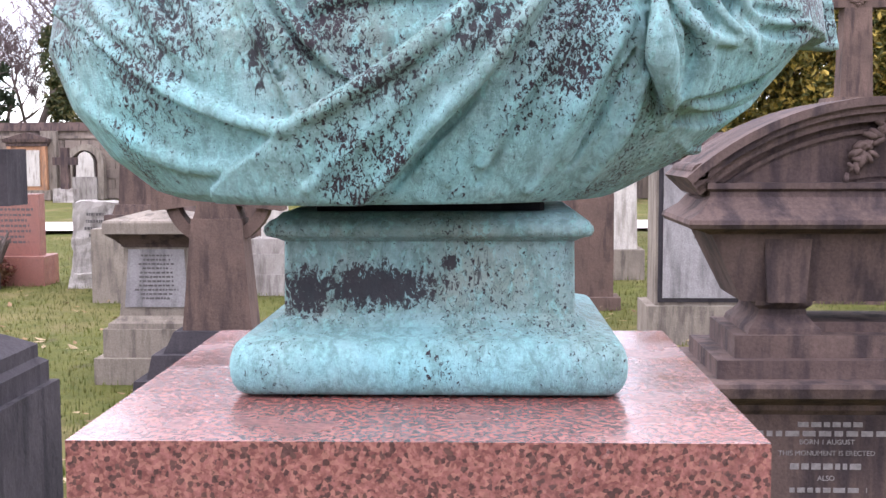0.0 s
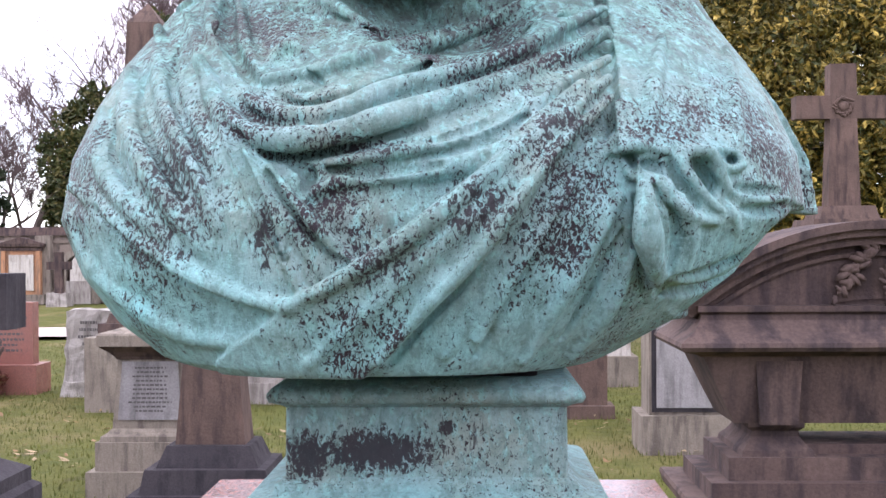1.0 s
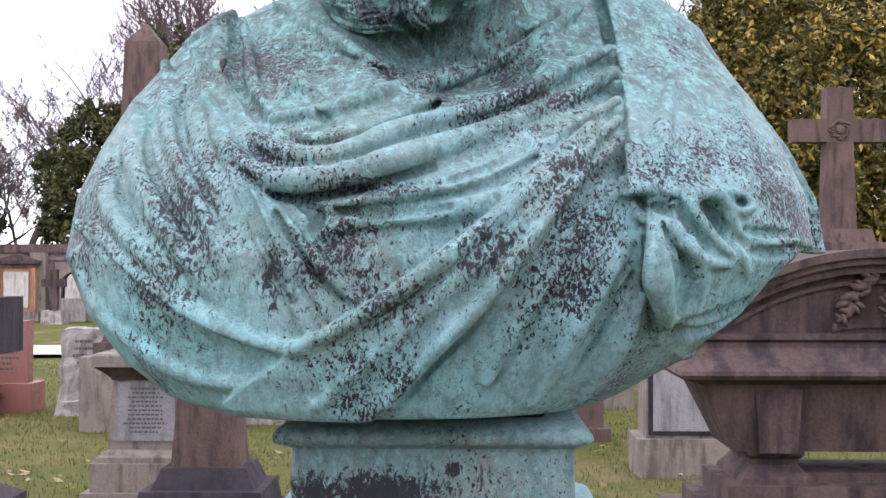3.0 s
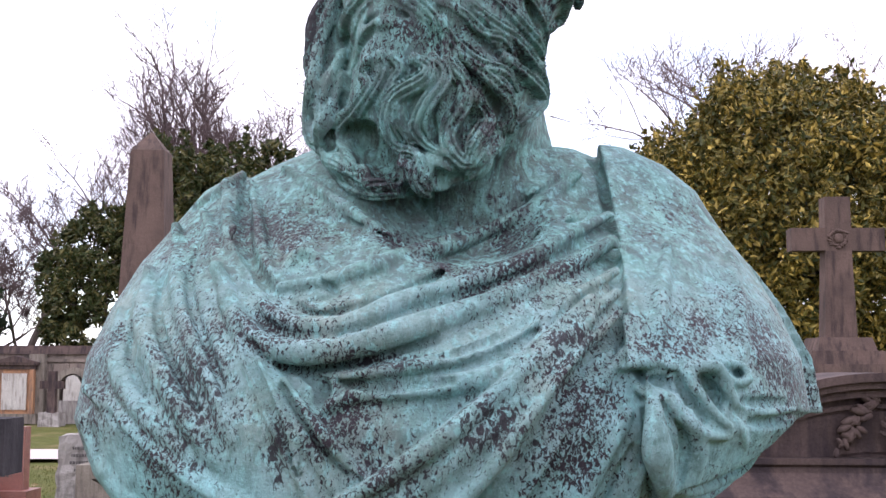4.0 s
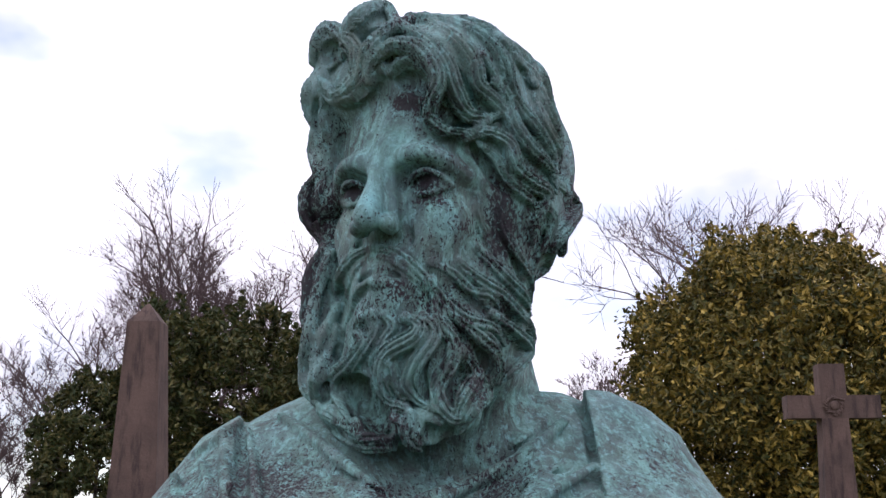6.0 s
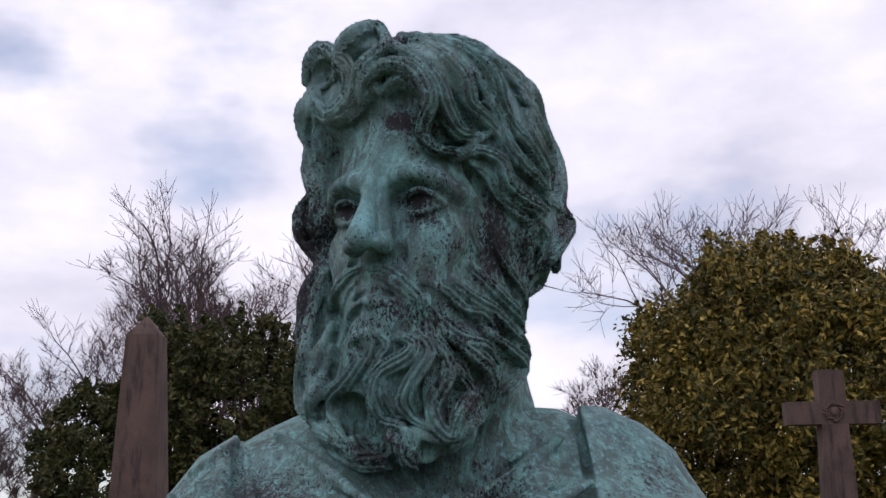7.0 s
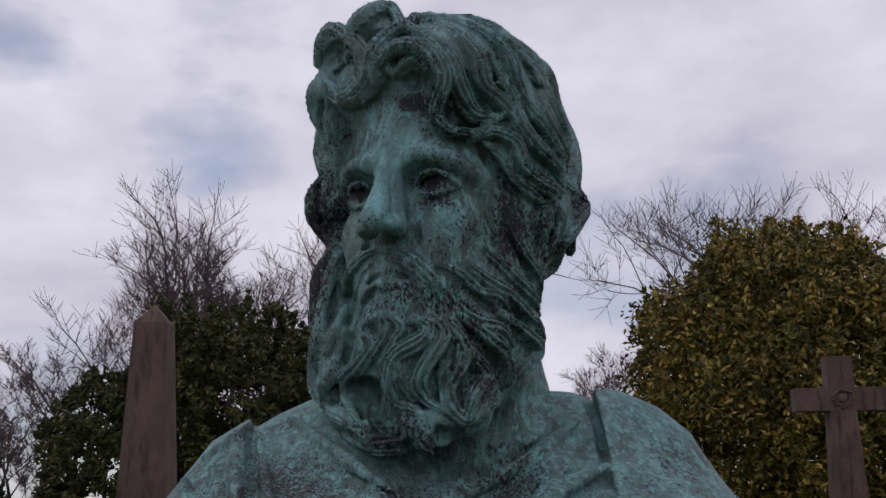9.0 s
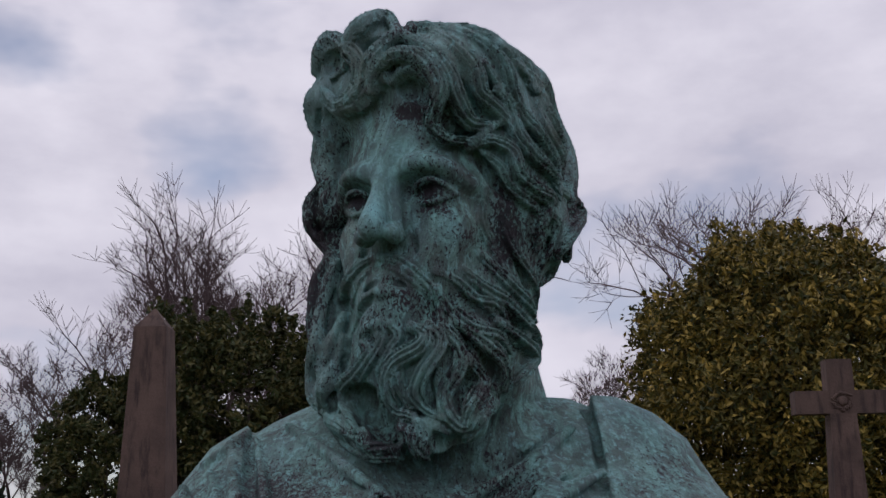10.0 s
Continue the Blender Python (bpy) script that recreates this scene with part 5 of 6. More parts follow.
def tubes(segs, sides=4):
    v, f = [], []
    for p, q, r0, r1, _ in segs:
        d = (q - p).normalized()
        a = d.orthogonal().normalized()
        b = d.cross(a)
        k = len(v)
        for c, r in ((p, r0), (q, r1)):
            for i in range(sides):
                t = 2 * math.pi * i / sides
                v.append(tuple(c + (a * math.cos(t) + b * math.sin(t)) * r))
        f += [(k + i, k + (i + 1) % sides, k + sides + (i + 1) % sides, k + sides + i) for i in range(sides)]
    return v, f


def bare_tree(x, y, height, seed, trunks=1, spread=0.58, twig=0.0115, label="leafless tree with fine twigs behind the wall"):
    rng = random.Random(seed)
    t = thing("bare_tree", x, y, 0, label, "tree", "leafless trees behind the wall")
    segs = []
    for i in range(trunks):
        lean = Vector((rng.gauss(0, 0.08), rng.gauss(0, 0.08), 1)).normalized()
        grow(segs, Vector((rng.uniform(-0.5, 0.5) * (trunks - 1), 0, -0.2)), lean, 0.022 * height / trunks ** 0.4, height * 0.42, 5, rng, 0.8, spread)
    top = max(max(q.z for _, q, *_ in segs), 0.1)
    segs = [(p * (height / top), q * (height / top), max(a, twig), max(b, twig * 0.8), k) for p, q, a, b, k in segs]
    v, f = tubes([s for s in segs if s[4] >= 4], 6)
    mesh_object("trunk", v, f, BARK, True, t)
    v, f = tubes([s for s in segs if s[4] < 4], 3)
    mesh_object("crown", v, f, TWIG, False, t, "fine purplish-brown bare twigs")
    return t


for x, y, h, seed, n in ((-17.0, 52, 15.2, 1, 1), (-14.4, 53, 16.6, 2, 1), (-12.4, 55, 17.0, 14, 1), (-10.1, 53, 17.8, 3, 1), (-8.2, 56, 17.0, 4, 1), (-20.1, 52, 10.8, 5, 1), (-22.9, 55, 9.6, 6, 2),
                         (12.6, 53, 19.6, 7, 1), (14.6, 55, 19.6, 8, 1), (6.6, 56, 10.8, 16, 2), (18.2, 54, 15.6, 11, 1), (-25.0, 50, 8.5, 12, 2)):
    bare_tree(x, y, h, seed, n, 0.56)


def leaf_cloud(centres, radii, per, size, rng, shape=0.45):
    """Folded leaves, scattered in clumps."""
    n = len(centres) * per
    c = np.repeat(centres, per, 0)
    r = np.repeat(radii, per)[:, None]
    d = rng.normal(0, 1, (n, 3))
    d /= np.linalg.norm(d, axis=1)[:, None] + 1e-9
    p = c + d * r * rng.random((n, 1)) ** 0.5
    f = rng.normal(0, 1, (n, 3)) + d * 0.8
    f /= np.linalg.norm(f, axis=1)[:, None]
    s = np.cross(f, rng.normal(0, 1, (n, 3)))
    s /= np.linalg.norm(s, axis=1)[:, None] + 1e-9
    u = np.cross(f, s)
    L = (size * rng.uniform(0.6, 1.25, n))[:, None]
    f, s, u = f * L, s * L * shape, u * L * 0.22
    v = np.stack([p - f, p + s + u, p + f, p - s + u], 1).reshape(-1, 3)
    k = np.arange(n)[:, None] * 4
    faces = np.concatenate([k + np.array([[0, 1, 2]]), k + np.array([[0, 2, 3]])])
    return v, faces


def evergreen(name, x, y, base, r, height, clumps, per, size, material, seed, label, sprigs=0, cone=False):
    """A dense evergreen: trunk, limbs, and a crown of leaf clumps with gaps."""
    rng = np.random.default_rng(seed)
    t = thing(name, x, y, 0, label, "tree")
    py = random.Random(seed)
    segs = [(Vector((0, 0, -0.1)), Vector((0.05, 0, base + 0.6)), 0.16, 0.13, 5), (Vector((0.05, 0, base + 0.6)), Vector((0, 0, height * 0.8)), 0.13, 0.03, 5)]
    for i in range(16):
        z = base + (height - base) * py.uniform(0.05, 0.75)
        a = py.uniform(0, 6.28)
        w = r * 0.8 * math.sin(math.pi * min(0.95, 0.2 + 0.8 * (z - base) / (height - base)))
        segs.append((Vector((0.03, 0, z)), Vector((math.cos(a) * w, math.sin(a) * w, z + 0.5)), 0.05, 0.015, 4))
    v, f = tubes(segs, 6)
    mesh_object("trunk", v, f, BARK, True, t)
    mid, hh = (base + height) / 2, (height - base) / 2
    d = rng.normal(0, 1, (clumps, 3))
    d /= np.linalg.norm(d, axis=1)[:, None]
    lump = np.array([1 + 0.17 * noise.noise(Vector(q) * 2.2 + Vector((seed, 0, 0))) + 0.11 * noise.noise(Vector(q) * 6.0) for q in d])
    depth = np.where(rng.random(clumps) < 0.35, rng.uniform(0.55, 0.85, clumps), 1 - 0.12 * rng.random(clumps))
    if cone:
        h01 = rng.random(clumps) ** 1.3
        a = rng.uniform(0, 6.28, clumps)
        w = r * (1 - h01) ** 0.8 * (0.75 + 0.35 * np.sin(h01 * 40 + a)) * depth
        c = np.stack([np.cos(a) * w, np.sin(a) * w, base + h01 * (height - base)], 1)
    else:
        zz = d[:, 2]
        wide = np.where(zz < 0, 1 - 0.12 * zz * zz, 1.0)
        c = np.stack([d[:, 0] * r * lump * depth * wide, d[:, 1] * r * lump * depth * wide, mid + zz * hh * lump * depth], 1)
    rad = r * rng.uniform(0.07, 0.15, clumps)
    v1, f1 = leaf_cloud(c, rad, per, size, rng)
    if sprigs:
        k = rng.choice(np.argsort(-c[:, 2])[:clumps // 4], sprigs)
        tips = np.concatenate([c[k] + np.array([0, 0, r * q]) + rng.normal(0, 0.05, (sprigs, 3)) for q in (0.05, 0.09, 0.13, 0.17)])
        v2, f2 = leaf_cloud(tips, np.full(len(tips), 0.09), 14, size, rng)
        f1 = np.concatenate([f1, f2 + len(v1)])
        v1 = np.concatenate([v1, v2])
    mesh_object("crown", v1.tolist(), f1.tolist(), material, False, t)
    return t


evergreen("holly_tree", 6.1, 22.0, 0.9, 3.0, 7.55, 2300, 46, 0.075, HOLLY_GOLD, 21, "rounded variegated holly tree with gold-edged leaves", 34)
evergreen("holly_tree", -8.0, 41.0, 0.4, 2.6, 10.1, 520, 44, 0.13, HOLLY_GREEN, 22, "loose olive-green holly tree behind the boundary wall", 30)
evergreen("holly_tree", -10.6, 41.5, 0.4, 2.2, 10.2, 420, 44, 0.13, HOLLY_GREEN, 27, "loose olive-green holly tree behind the boundary wall", 26)
evergreen("holly_tree", -5.4, 42.0, 0.4, 2.4, 9.4, 420, 44, 0.13, HOLLY_GREEN, 28, "loose olive-green holly tree behind the boundary wall", 20)
evergreen("holly_bush", -13.0, 41.0, 0.2, 2.3, 7.7, 600, 44, 0.12, HOLLY_GREEN, 23, "dark green rounded holly bush", 16)
evergreen("conifer", -19.6, 44.0, 0.6, 2.4, 9.0, 500, 44, 0.11, CONIFER, 24, "dark green spreading conifer by the wall", 0, True)
evergreen("distant_hedge", 3.2, 36.0, 0.0, 1.5, 3.0, 260, 40, 0.1, HOLLY_GREEN, 26, "dark green shrub by the boundary wall")


# ---- monuments ----
def bars(parent, x0, x1, z0, z1, y, rows, material, seed, fill=0.8):
    """Worn lettering as plain bars, one mesh on the panel."""
    rng = random.Random(seed)
    bm = bmesh.new()
    step = (z1 - z0) / rows
    for i in range(rows):
        z = z1 - (i + 0.7) * step
        w = (x1 - x0) * fill * rng.uniform(0.55, 1.0)
        x = (x0 + x1) / 2 - w / 2
        end = x + w
        while x < end:
            k = rng.uniform(0.03, 0.09) * (x1 - x0)
            frustum(bm, z, z + step * 0.42, min(k, end - x), 0.003, x=x + k / 2, y=y)
            x += k + 0.02 * (x1 - x0)
    return tagged(part("lettering", bm, material, parent, "worn illegible lettering"), kind="stuff")


def text(parent, words, x, z, y, size, material):
    cu = bpy.data.curves.new("lettering", "FONT")
    cu.body, cu.size, cu.extrude, cu.align_x = words, size, 0.0015, "CENTER"
    cu.materials.append(material)
    ob = new("lettering", cu)
    ob.parent = parent
    ob.matrix_basis = pose(x, y, z, 90, 0, 0)
    return ob


# granite pillar and bronze plinth under the bust
pillar = thing("granite_pillar", 0, 1.34, 0, "polished pink granite pillar with a square overhanging cap", "pillar")
part("cap_slab", block(1.05, 1.45, 0.68, 0.68), GRANITE, pillar, bevel=0.004)
part("shaft", block(0.25, 1.05, 0.58, 0.58, 0.54, 0.54), GRANITE, pillar, bevel=0.004)
part("base", block(-0.05, 0.25, 0.8, 0.8), STONE_GREY, pillar, bevel=0.01)

plinth = thing("bronze_plinth", 0.003, 1.41, 1.45, "moulded verdigris bronze plinth with a bulging base", "plinth")
torus = [(0.004, 0.42)] + [(0.034 + 0.031 * math.sin(a), 0.422 + 0.030 * math.cos(a)) for a in np.linspace(-1.3, 1.35, 9)] + [(0.070, 0.385), (0.076, 0.368)]
part("base_moulding", moulded(torus, 0.0, corner=0.02), BRONZE_PLINTH, plinth, smooth=True)
part("fillet", moulded([(0.074, 0.364), (0.083, 0.361), (0.086, 0.35), (0.09, 0.342)], 0.0, corner=0.004), BRONZE_PLINTH, plinth)
part("dado", moulded([(0.088, 0.338), (0.178, 0.336)], 0.0, corner=0.005), BRONZE_PLINTH, plinth)
cap = [(0.174, 0.338), (0.178, 0.352), (0.181, 0.372), (0.187, 0.378), (0.192, 0.376), (0.198, 0.366), (0.202, 0.35), (0.205, 0.344), (0.207, 0.34)]
part("cap_moulding", moulded(cap, 0.0, corner=0.006), BRONZE_PLINTH, plinth, smooth=True)
# near-black colour paints in the shade of the gap below the bust
part("neck", moulded([(0.205, 0.27), (0.24, 0.27)], 0.0, corner=0.01), STONE_DARK, plinth, "neck block coloured dark for the shade under the bust")

# sarcophagus tomb with a curved pediment
SX, SY = 1.49, 4.22
tomb = thing("sarcophagus_tomb", SX, SY, 0, "sooty sandstone sarcophagus tomb with curved pediment and carved wreath", "tomb")
part("base", block(-0.02, 0.16, 1.5, 0.8), STONE_SOOTY, tomb, bevel=0.01)
die = part("die", block(0.16, 0.80, 1.12, 0.52), STONE_SOOTY, tomb, bevel=0.006)
part("cornice", moulded([(0.79, 1.14), (0.81, 1.18), (0.83, 1.19), (0.85, 1.28), (0.87, 1.36), (0.905, 1.38), (0.92, 1.37)], 0.62), STONE_SOOTY, tomb)
part("step", block(0.92, 0.985, 1.22, 0.56), STONE_SOOTY, tomb, bevel=0.006)
part("step", block(0.985, 1.065, 1.08, 0.46), STONE_SOOTY, tomb, bevel=0.006)
for s in (-1, 1):
    part("foot", moulded([(1.065, 0.26), (1.085, 0.25), (1.11, 0.2), (1.13, 0.17), (1.15, 0.165), (1.165, 0.20), (1.18, 0.2)], -0.16, x=s * 0.36), STONE_SOOTY, tomb)
part("rear_sill", block(1.065, 1.10, 0.5, 0.3), STONE_SOOTY, tomb, bevel=0.006)
coffin = part("coffin", block(1.18, 1.43, 1.02, 0.36, 1.26, 0.46), STONE_SOOTY, tomb, bevel=0.004)
for s in (-1, 1):
    part("pilaster", block(1.18, 1.43, 0.13, 0.03, 0.17, 0.03, x=s * 0.36, y=-0.21), STONE_SOOTY, tomb, bevel=0.004)
part("rim", moulded([(1.42, 1.27), (1.43, 1.31), (1.445, 1.42), (1.46, 1.44), (1.475, 1.43), (1.51, 1.33), (1.55, 1.27), (1.57, 1.26), (1.58, 1.29), (1.60, 1.29)], 0.82), STONE_SOOTY, tomb)


def arch_band(r0, r1, half, rise, y0, y1, z):
    """A curved strip that follows the pediment, r0 to r1 inside its back."""
    R = (half * half + rise * rise) / (2 * rise)
    a1 = math.asin(half / R)
    up, low = [], []
    for a in np.linspace(-a1, a1, 25):
        up.append(((R - r0) * math.sin(a), z + (R - r0) * math.cos(a) - R + rise))
        low.append(((R - r1) * math.sin(a), z + (R - r1) * math.cos(a) - R + rise))
    return extruded(up + low[::-1], y0, y1)


part("tympanum", arch_band(0.06, 0.27, 0.70, 0.27, -0.16, 0.16, 1.62), STONE_SOOTY, tomb)
part("tympanum_field", extruded([(-0.6, 1.60), (0.6, 1.60), (0.55, 1.68), (0.3, 1.77), (0, 1.80), (-0.3, 1.77), (-0.55, 1.68)], -0.15, 0.15), STONE_SOOTY, tomb)
for r0, r1, y in ((0.0, 0.03, 0.25), (0.03, 0.055, 0.23), (0.055, 0.085, 0.205), (0.11, 0.125, 0.175)):
    part("arch_moulding", arch_band(r0, r1, 0.72, 0.28, -y, y, 1.62), STONE_SOOTY, tomb)
for s in (-1, 1):
    bm = bmesh.new()
    for k, r in enumerate((0.034, 0.024, 0.013)):
        bmesh.ops.create_cone(bm, cap_ends=True, segments=20, radius1=r, radius2=r, depth=0.44 + 0.02 * k, matrix=pose(s * 0.665, 0, 1.635, 90, 0, 0))
    part("volute", bm, STONE_SOOTY, tomb)


def wreath(parent, x, y, z, r, material):
    bm = bmesh.new()
    bmesh.ops.create_uvsphere(bm, u_segments=14, v_segments=8, radius=r * 0.5, matrix=pose(x, y, z) @ Matrix.Diagonal((1, 0.4, 1, 1)))
    rng = random.Random(8)
    for i in range(34):
        a = 2 * math.pi * i / 34
        q = r * rng.uniform(0.75, 1.05)
        m = pose(x + q * math.cos(a), y - 0.006, z + q * math.sin(a), 0, -math.degrees(a) + rng.uniform(25, 65), 0) @ Matrix.Diagonal((1.0, 0.5, 0.42, 1))
        bmesh.ops.create_icosphere(bm, subdivisions=1, radius=r * 0.26, matrix=m)
    return part("carved_wreath", bm, material, parent, smooth=True)


wreath(tomb, 0.10, -0.19, 1.70, 0.085, STONE_SOOTY)
bm = bmesh.new()
rng = random.Random(4)
for s in (-1, 1):
    for i in range(26):
        t = i / 25
        x = 0.10 + s * (0.11 + 0.13 * t + 0.02 * math.sin(i * 2.1))
        z = 1.83 - 0.19 * t + 0.025 * math.sin(i * 1.7)
        bmesh.ops.create_icosphere(bm, subdivisions=1, radius=rng.uniform(0.014, 0.028), matrix=pose(x, -0.19, z, 0, rng.uniform(0, 180), 0) @ Matrix.Diagonal((1.3, 0.7, 0.6, 1)))
tagged(part("carved_scrollwork", bm, STONE_SOOTY, tomb, smooth=True), kind="stuff")
for words, z, size in (("BORN 1 AUGUST", 0.685, 0.025), ("THIS MONUMENT IS ERECTED", 0.645, 0.025), ("ALSO", 0.555, 0.025)):
    text(die, words, -0.22, z, -0.262, size, INK)
bars(die, -0.44, 0.02, 0.735, 0.775, -0.2615, 1, INK, 1)
bars(die, -0.5, 0.1, 0.70, 0.745, -0.2615, 1, INK, 2, 1.0)
bars(die, -0.46, 0.02, 0.58, 0.63, -0.2615, 1, INK, 3)
bars(die, -0.46, 0.02, 0.34, 0.54, -0.2615, 5, INK, 4)


def stepped_base(t, rows, material):
    for z0, z1, w0, w1, d in rows:
        part("step", block(z0, z1, w0, w0 * d, w1, w1 * d), material, t, bevel=0.008)


# tall Latin cross behind the tomb
cross = thing("stone_cross", 4.22, 13.26, 0, "tall brown sandstone cross with carved boss on stepped pedestal", "cross")
part("pedestal", block(-0.02, 1.72, 1.1, 1.1, 1.0, 1.0), STONE_BROWN, cross, bevel=0.01)
stepped_base(cross, ((1.72, 1.95, 1.15, 1.1, 1), (1.95, 2.1, 0.9, 0.85, 1), (2.1, 2.25, 0.66, 0.58, 1)), STONE_BROWN)
part("shaft", block(2.25, 3.24, 0.36, 0.26, 0.30, 0.22), STONE_BROWN, cross, bevel=0.015)
part("crosspiece", extruded([(-0.53, 3.24), (0.53, 3.24), (0.53, 3.50), (0.15, 3.50), (0.145, 3.86), (-0.145, 3.86), (-0.15, 3.50), (-0.53, 3.50)], -0.11, 0.11), STONE_BROWN, cross, bevel=0.012)
wreath(cross, 0, -0.115, 3.38, 0.11, STONE_BROWN)

# framed slab beside the tomb
slab = thing("framed_headstone", 2.09, 10.35, 0, "grey slab headstone with dark border and raised panel", "headstone")
part("base", block(-0.02, 0.33, 1.2, 0.62), STONE_BUFF, slab, bevel=0.01)
part("body", block(0.33, 1.62, 1.04, 0.5), STONE_BUFF, slab, bevel=0.01)
part("border", block(0.36, 1.6, 1.0, 0.02, y=-0.26), STONE_DARK, slab)
panel = part("panel", block(0.40, 1.56, 0.92, 0.03, y=-0.275), STONE_PANEL, slab, "pale grey inscribed panel", bevel=0.004)
bars(panel, -0.40, 0.40, 0.9, 1.5, -0.2915, 9, INK_DARK, 6)
part("cap", moulded([(1.62, 1.06), (1.66, 1.14), (1.74, 1.16), (1.84, 0.9)], 0.5), STONE_SOOTY, slab)

# pale pillar and a narrow brown stone near the plinth
pale = thing("pale_pillar", 1.72, 15.4, 0, "pale weathered marble pillar on a square base", "monument")
part("base", block(-0.02, 0.38, 0.86, 0.86), STONE_BUFF, pale, bevel=0.015)
part("shaft", block(0.38, 1.9, 0.70, 0.6, 0.64, 0.55), STONE_PALE, pale, bevel=0.02)
narrow = thing("brown_headstone", 1.12, 12.4, 0, "narrow brown sandstone headstone on a low base", "headstone")
part("base", block(-0.02, 0.12, 0.8, 0.4), STONE_BROWN, narrow, bevel=0.01)
part("stone", block(0.12, 1.35, 0.66, 0.22), STONE_BROWN, narrow, bevel=0.02)

# inscribed pedestal tomb
ped = thing("pedestal_tomb", -2.36, 8.65, 0, "grey sandstone pedestal tomb with slate panel and hipped cap", "tomb")
part("lower_base", block(-0.03, 0.18, 0.87, 0.75), STONE_BUFF, ped, bevel=0.01)
part("upper_base", block(0.18, 0.39, 0.76, 0.64), STONE_BUFF, ped, bevel=0.008)
part("base_moulding", moulded([(0.39, 0.70), (0.43, 0.69), (0.45, 0.62), (0.48, 0.56)], 0.1), STONE_BUFF, ped)
body_block = part("body", block(0.48, 1.0, 0.555, 0.46, 0.48, 0.4), STONE_BUFF, ped, bevel=0.006)
plate = part("panel", block(0.53, 0.96, 0.47, 0.02, 0.415, 0.02, y=-0.222), STONE_PANEL, ped, "grey slate inscription panel", bevel=0.003)
plate.matrix_basis = pose(0, 0, 0, -3.3, 0, 0) @ pose(0, -0.036, 0)
bars(plate, -0.2, 0.2, 0.58, 0.93, -0.2335, 11, INK_DARK, 7)
part("cornice", moulded([(0.99, 0.5), (1.01, 0.52), (1.05, 0.6), (1.08, 0.68), (1.095, 0.71)], 0.08), STONE_SOOTY, ped)
part("cap", moulded([(1.095, 0.73), (1.175, 0.73), (1.19, 0.71), (1.25, 0.25)], 0.08), STONE_BUFF, ped)

# ringed cross on a dark stepped base
ringed = thing("ringed_cross", -1.72, 7.75, 0, "brown sandstone ringed cross on a dark stepped base", "cross")
stepped_base(ringed, ((-0.02, 0.2, 1.05, 1.0, 0.8), (0.2, 0.36, 0.86, 0.8, 0.8), (0.36, 0.5, 0.68, 0.56, 0.75)), STONE_DARK)
part("shaft", block(0.5, 1.25, 0.47, 0.3, 0.34, 0.24), STONE_BROWN, ringed, bevel=0.012)
part("head", extruded([(-0.16, 1.25), (0.16, 1.25), (0.13, 1.34), (0.44, 1.30), (0.44, 1.56), (0.13, 1.51), (0.15, 1.9), (-0.15, 1.9), (-0.13, 1.51), (-0.44, 1.56), (-0.44, 1.30), (-0.13, 1.34)], -0.11, 0.11), STONE_BROWN, ringed, bevel=0.01)
ring = [(0.37 * math.cos(a), 1.43 + 0.37 * math.sin(a)) for a in np.linspace(0, 2 * math.pi, 41)]
ring += [(0.29 * math.cos(a), 1.43 + 0.29 * math.sin(a)) for a in np.linspace(2 * math.pi, 0, 41)]
part("ring", extruded(ring, -0.07, 0.07), STONE_BROWN, ringed)

# obelisk
obelisk = thing("obelisk", -3.72, 13.26, 0, "tall tapering brown sandstone obelisk on a stepped pedestal", "obelisk")
part("pedestal", block(-0.02, 0.82, 1.15, 1.15), STONE_BUFF, obelisk, bevel=0.015)
part("plinth", block(0.82, 0.97, 0.92, 0.92), STONE_SOOTY, obelisk, bevel=0.01)
part("collar", block(0.97, 1.08, 0.78, 0.78, 0.72, 0.72), STONE_BROWN, obelisk, bevel=0.01)
part("shaft", block(1.08, 4.40, 0.66, 0.66, 0.385, 0.385), STONE_BROWN, obelisk, bevel=0.012)
part("pyramidion", block(4.40, 4.64, 0.385, 0.385, 0.02, 0.02), STONE_BROWN, obelisk, bevel=0.006)


def rocky(name, material, parent, w, d, z0, z1, seed):
    """A rough-hewn block."""
    bm = block(z0, z1, w, d, w * 0.94, d * 0.9)
    bmesh.ops.subdivide_edges(bm, edges=bm.edges[:], cuts=9, use_grid_fill=True)
    for v in bm.verts:
        o = noise.noise_vector(v.co * 6 + Vector((seed, 0, 0))) * 0.035 + noise.noise_vector(v.co * 17) * 0.014
        v.co += o
    return part(name, bm, material, parent)


rock = thing("rough_headstone", -4.70, 14.2, 0, "pale grey rock-faced headstone with a smooth inscribed field", "headstone")
rocky("base", STONE_ROCK, rock, 0.68, 0.42, -0.05, 0.18, 1)
rocky("stone", STONE_ROCK, rock, 0.60, 0.26, 0.16, 1.06, 2)
bars(rock, -0.2, 0.22, 0.6, 0.95, -0.16, 4, INK_DARK, 9, 0.7)

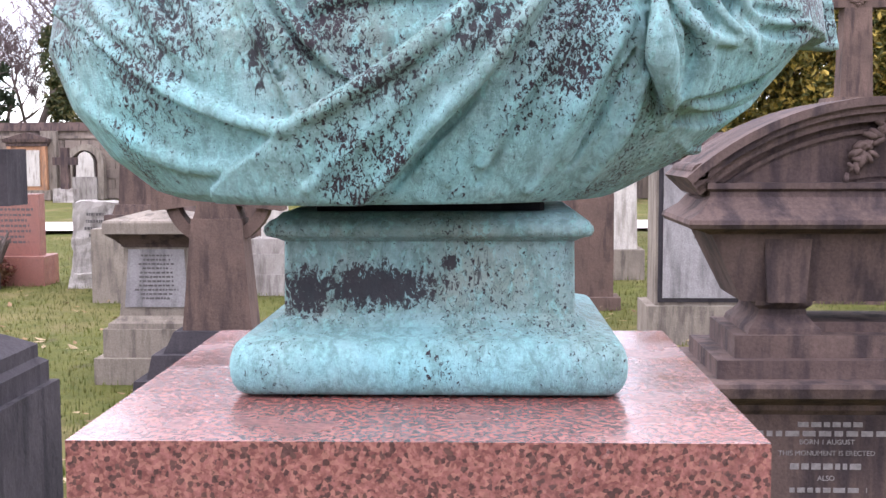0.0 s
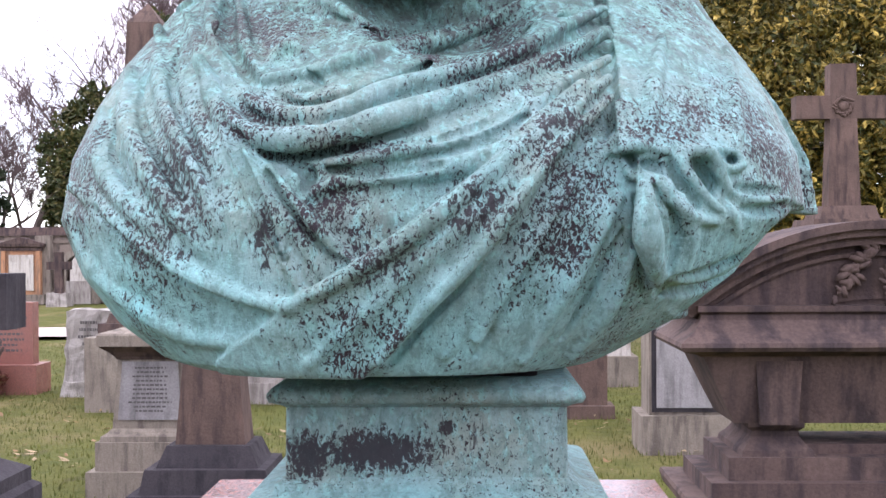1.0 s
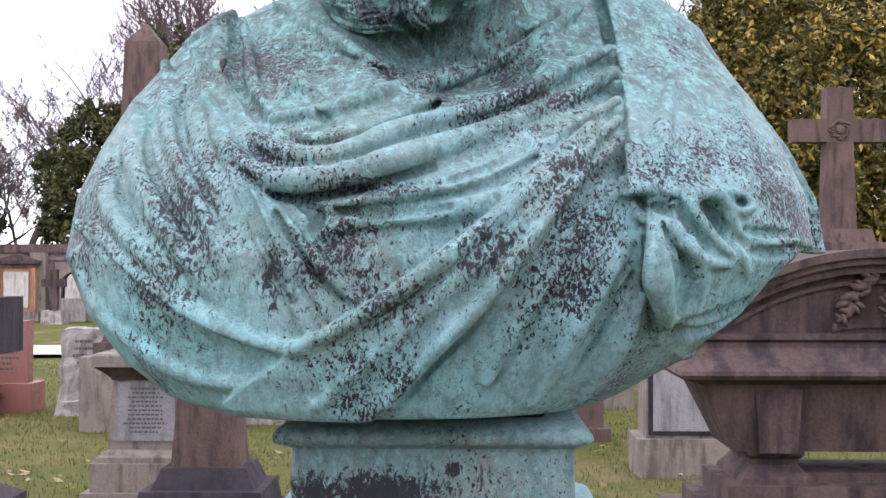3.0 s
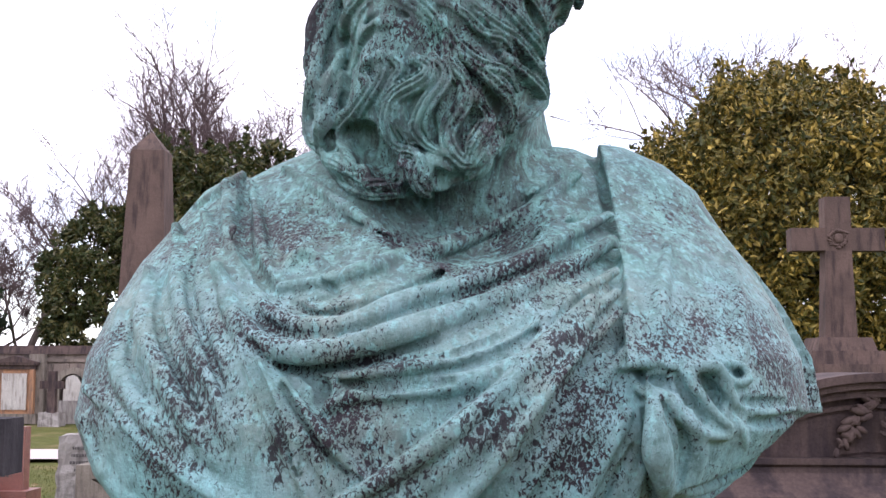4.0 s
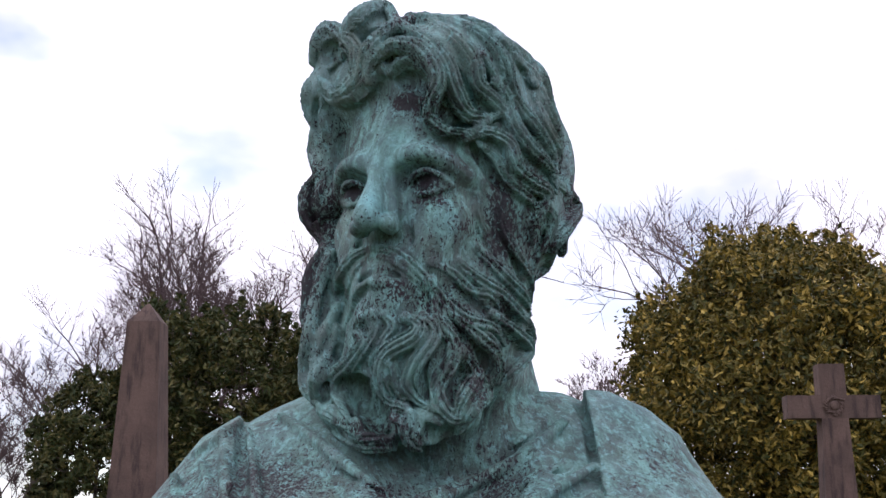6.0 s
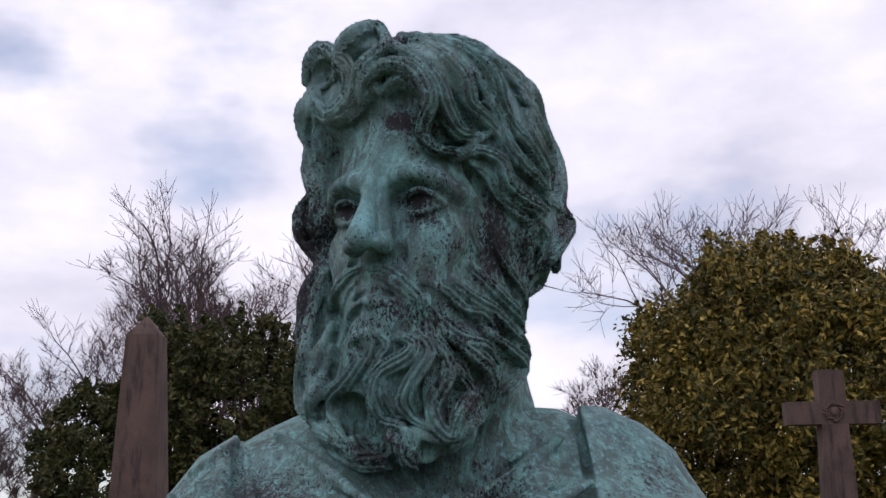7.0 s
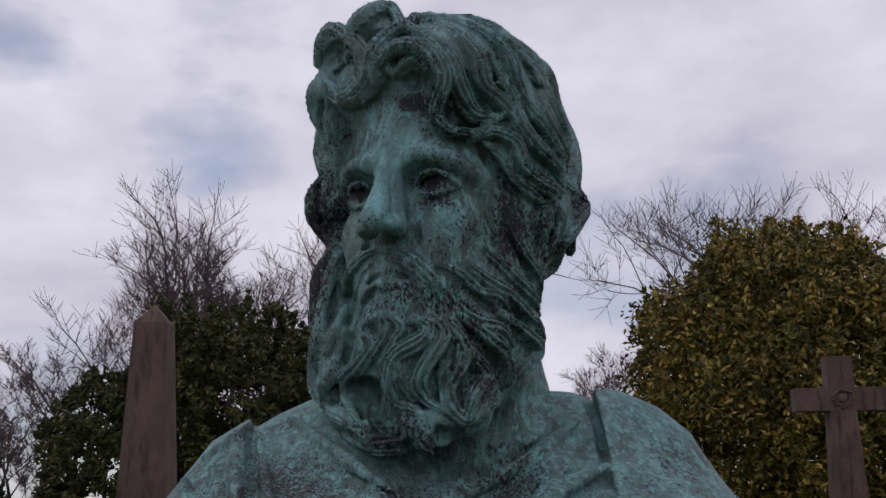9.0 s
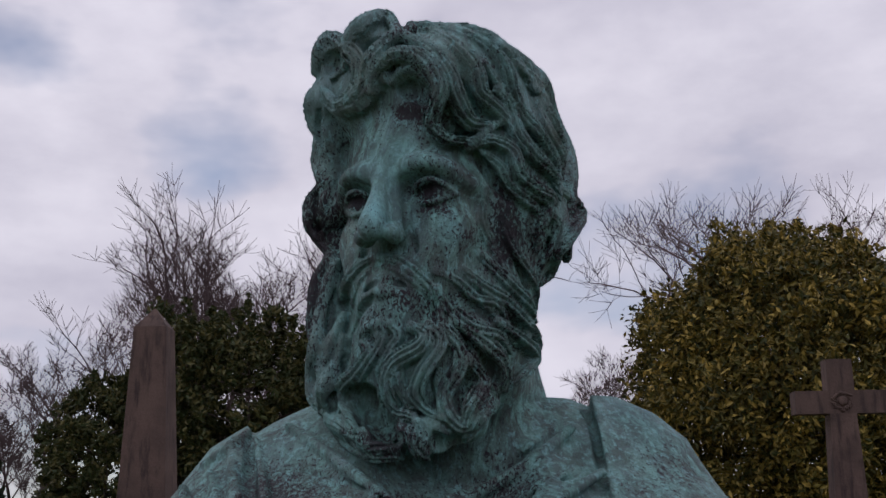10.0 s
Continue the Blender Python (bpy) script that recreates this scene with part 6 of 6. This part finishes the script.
red = thing("red_headstone", -5.92, 14.5, 0, "red granite headstone on a polished base", "headstone")
part("base", block(-0.02, 0.36, 0.98, 0.5), GRANITE_RED, red, bevel=0.01)
red_face = part("stone", block(0.36, 1.14, 0.78, 0.2), GRANITE_RED, red, bevel=0.012)
bars(red_face, -0.34, 0.36, 0.5, 1.05, -0.1015, 8, INK_DARK, 10, 0.9)
evergreen("red_shrub", -6.0, 13.9, 0.0, 0.38, 0.36, 30, 26, 0.06, RED_LEAF, 31, "low dark red shrub at the foot of a headstone")

white = thing("white_cross_monument", -2.42, 13.75, 0, "white marble shaft on three pale stone steps", "monument")
stepped_base(white, ((-0.02, 0.23, 0.78, 0.76, 0.9), (0.23, 0.47, 0.7, 0.68, 0.9), (0.47, 0.64, 0.55, 0.5, 0.9)), STONE_GREY)
part("shaft", block(0.64, 1.7, 0.3, 0.24, 0.24, 0.2), STONE_PALE, white, bevel=0.01)
back = thing("rounded_headstone", -3.28, 17.2, 0, "dark brown round-topped headstone in the grass", "headstone")
part("stone", extruded([(-0.35, 0), (0.35, 0)] + [(0.35 * math.cos(a), 0.75 + 0.35 * math.sin(a)) for a in np.linspace(0, math.pi, 13)], -0.09, 0.09), STONE_BROWN, back, bevel=0.01)

# blackened cross near the pillar
black = thing("black_cross", -2.06, 4.05, 0, "blackened stone cross on a stepped moulded base", "cross")
part("base", block(-0.02, 0.82, 0.9, 0.7), STONE_DARK, black, bevel=0.02)
part("base_moulding", moulded([(0.82, 0.84), (0.9, 0.84), (0.92, 0.78), (0.97, 0.78), (1.02, 0.6), (1.06, 0.4)], 0.2), STONE_DARK, black)
part("shaft", block(1.06, 1.53, 0.26, 0.2, 0.2, 0.17), STONE_DARK, black, bevel=0.01)
part("crosspiece", extruded([(-0.45, 1.525), (0.45, 1.525), (0.45, 1.726), (0.1, 1.726), (0.1, 1.95), (-0.1, 1.95), (-0.1, 1.726), (-0.45, 1.726)], -0.09, 0.09), STONE_DARK, black, bevel=0.008)

# small cross in front of the wall
small = thing("stone_cross", -13.2, 36.6, 0, "small grey stone cross on a rough base", "cross")
rocky("base", STONE_GREY, small, 0.7, 0.6, -0.05, 0.4, 5)
part("cross", extruded([(-0.13, 0.38), (0.13, 0.38), (0.12, 1.15), (0.38, 1.15), (0.38, 1.4), (0.12, 1.4), (0.12, 1.7), (-0.12, 1.7), (-0.12, 1.4), (-0.38, 1.4), (-0.38, 1.15), (-0.12, 1.15)], -0.1, 0.1), STONE_SOOTY, small, bevel=0.02)
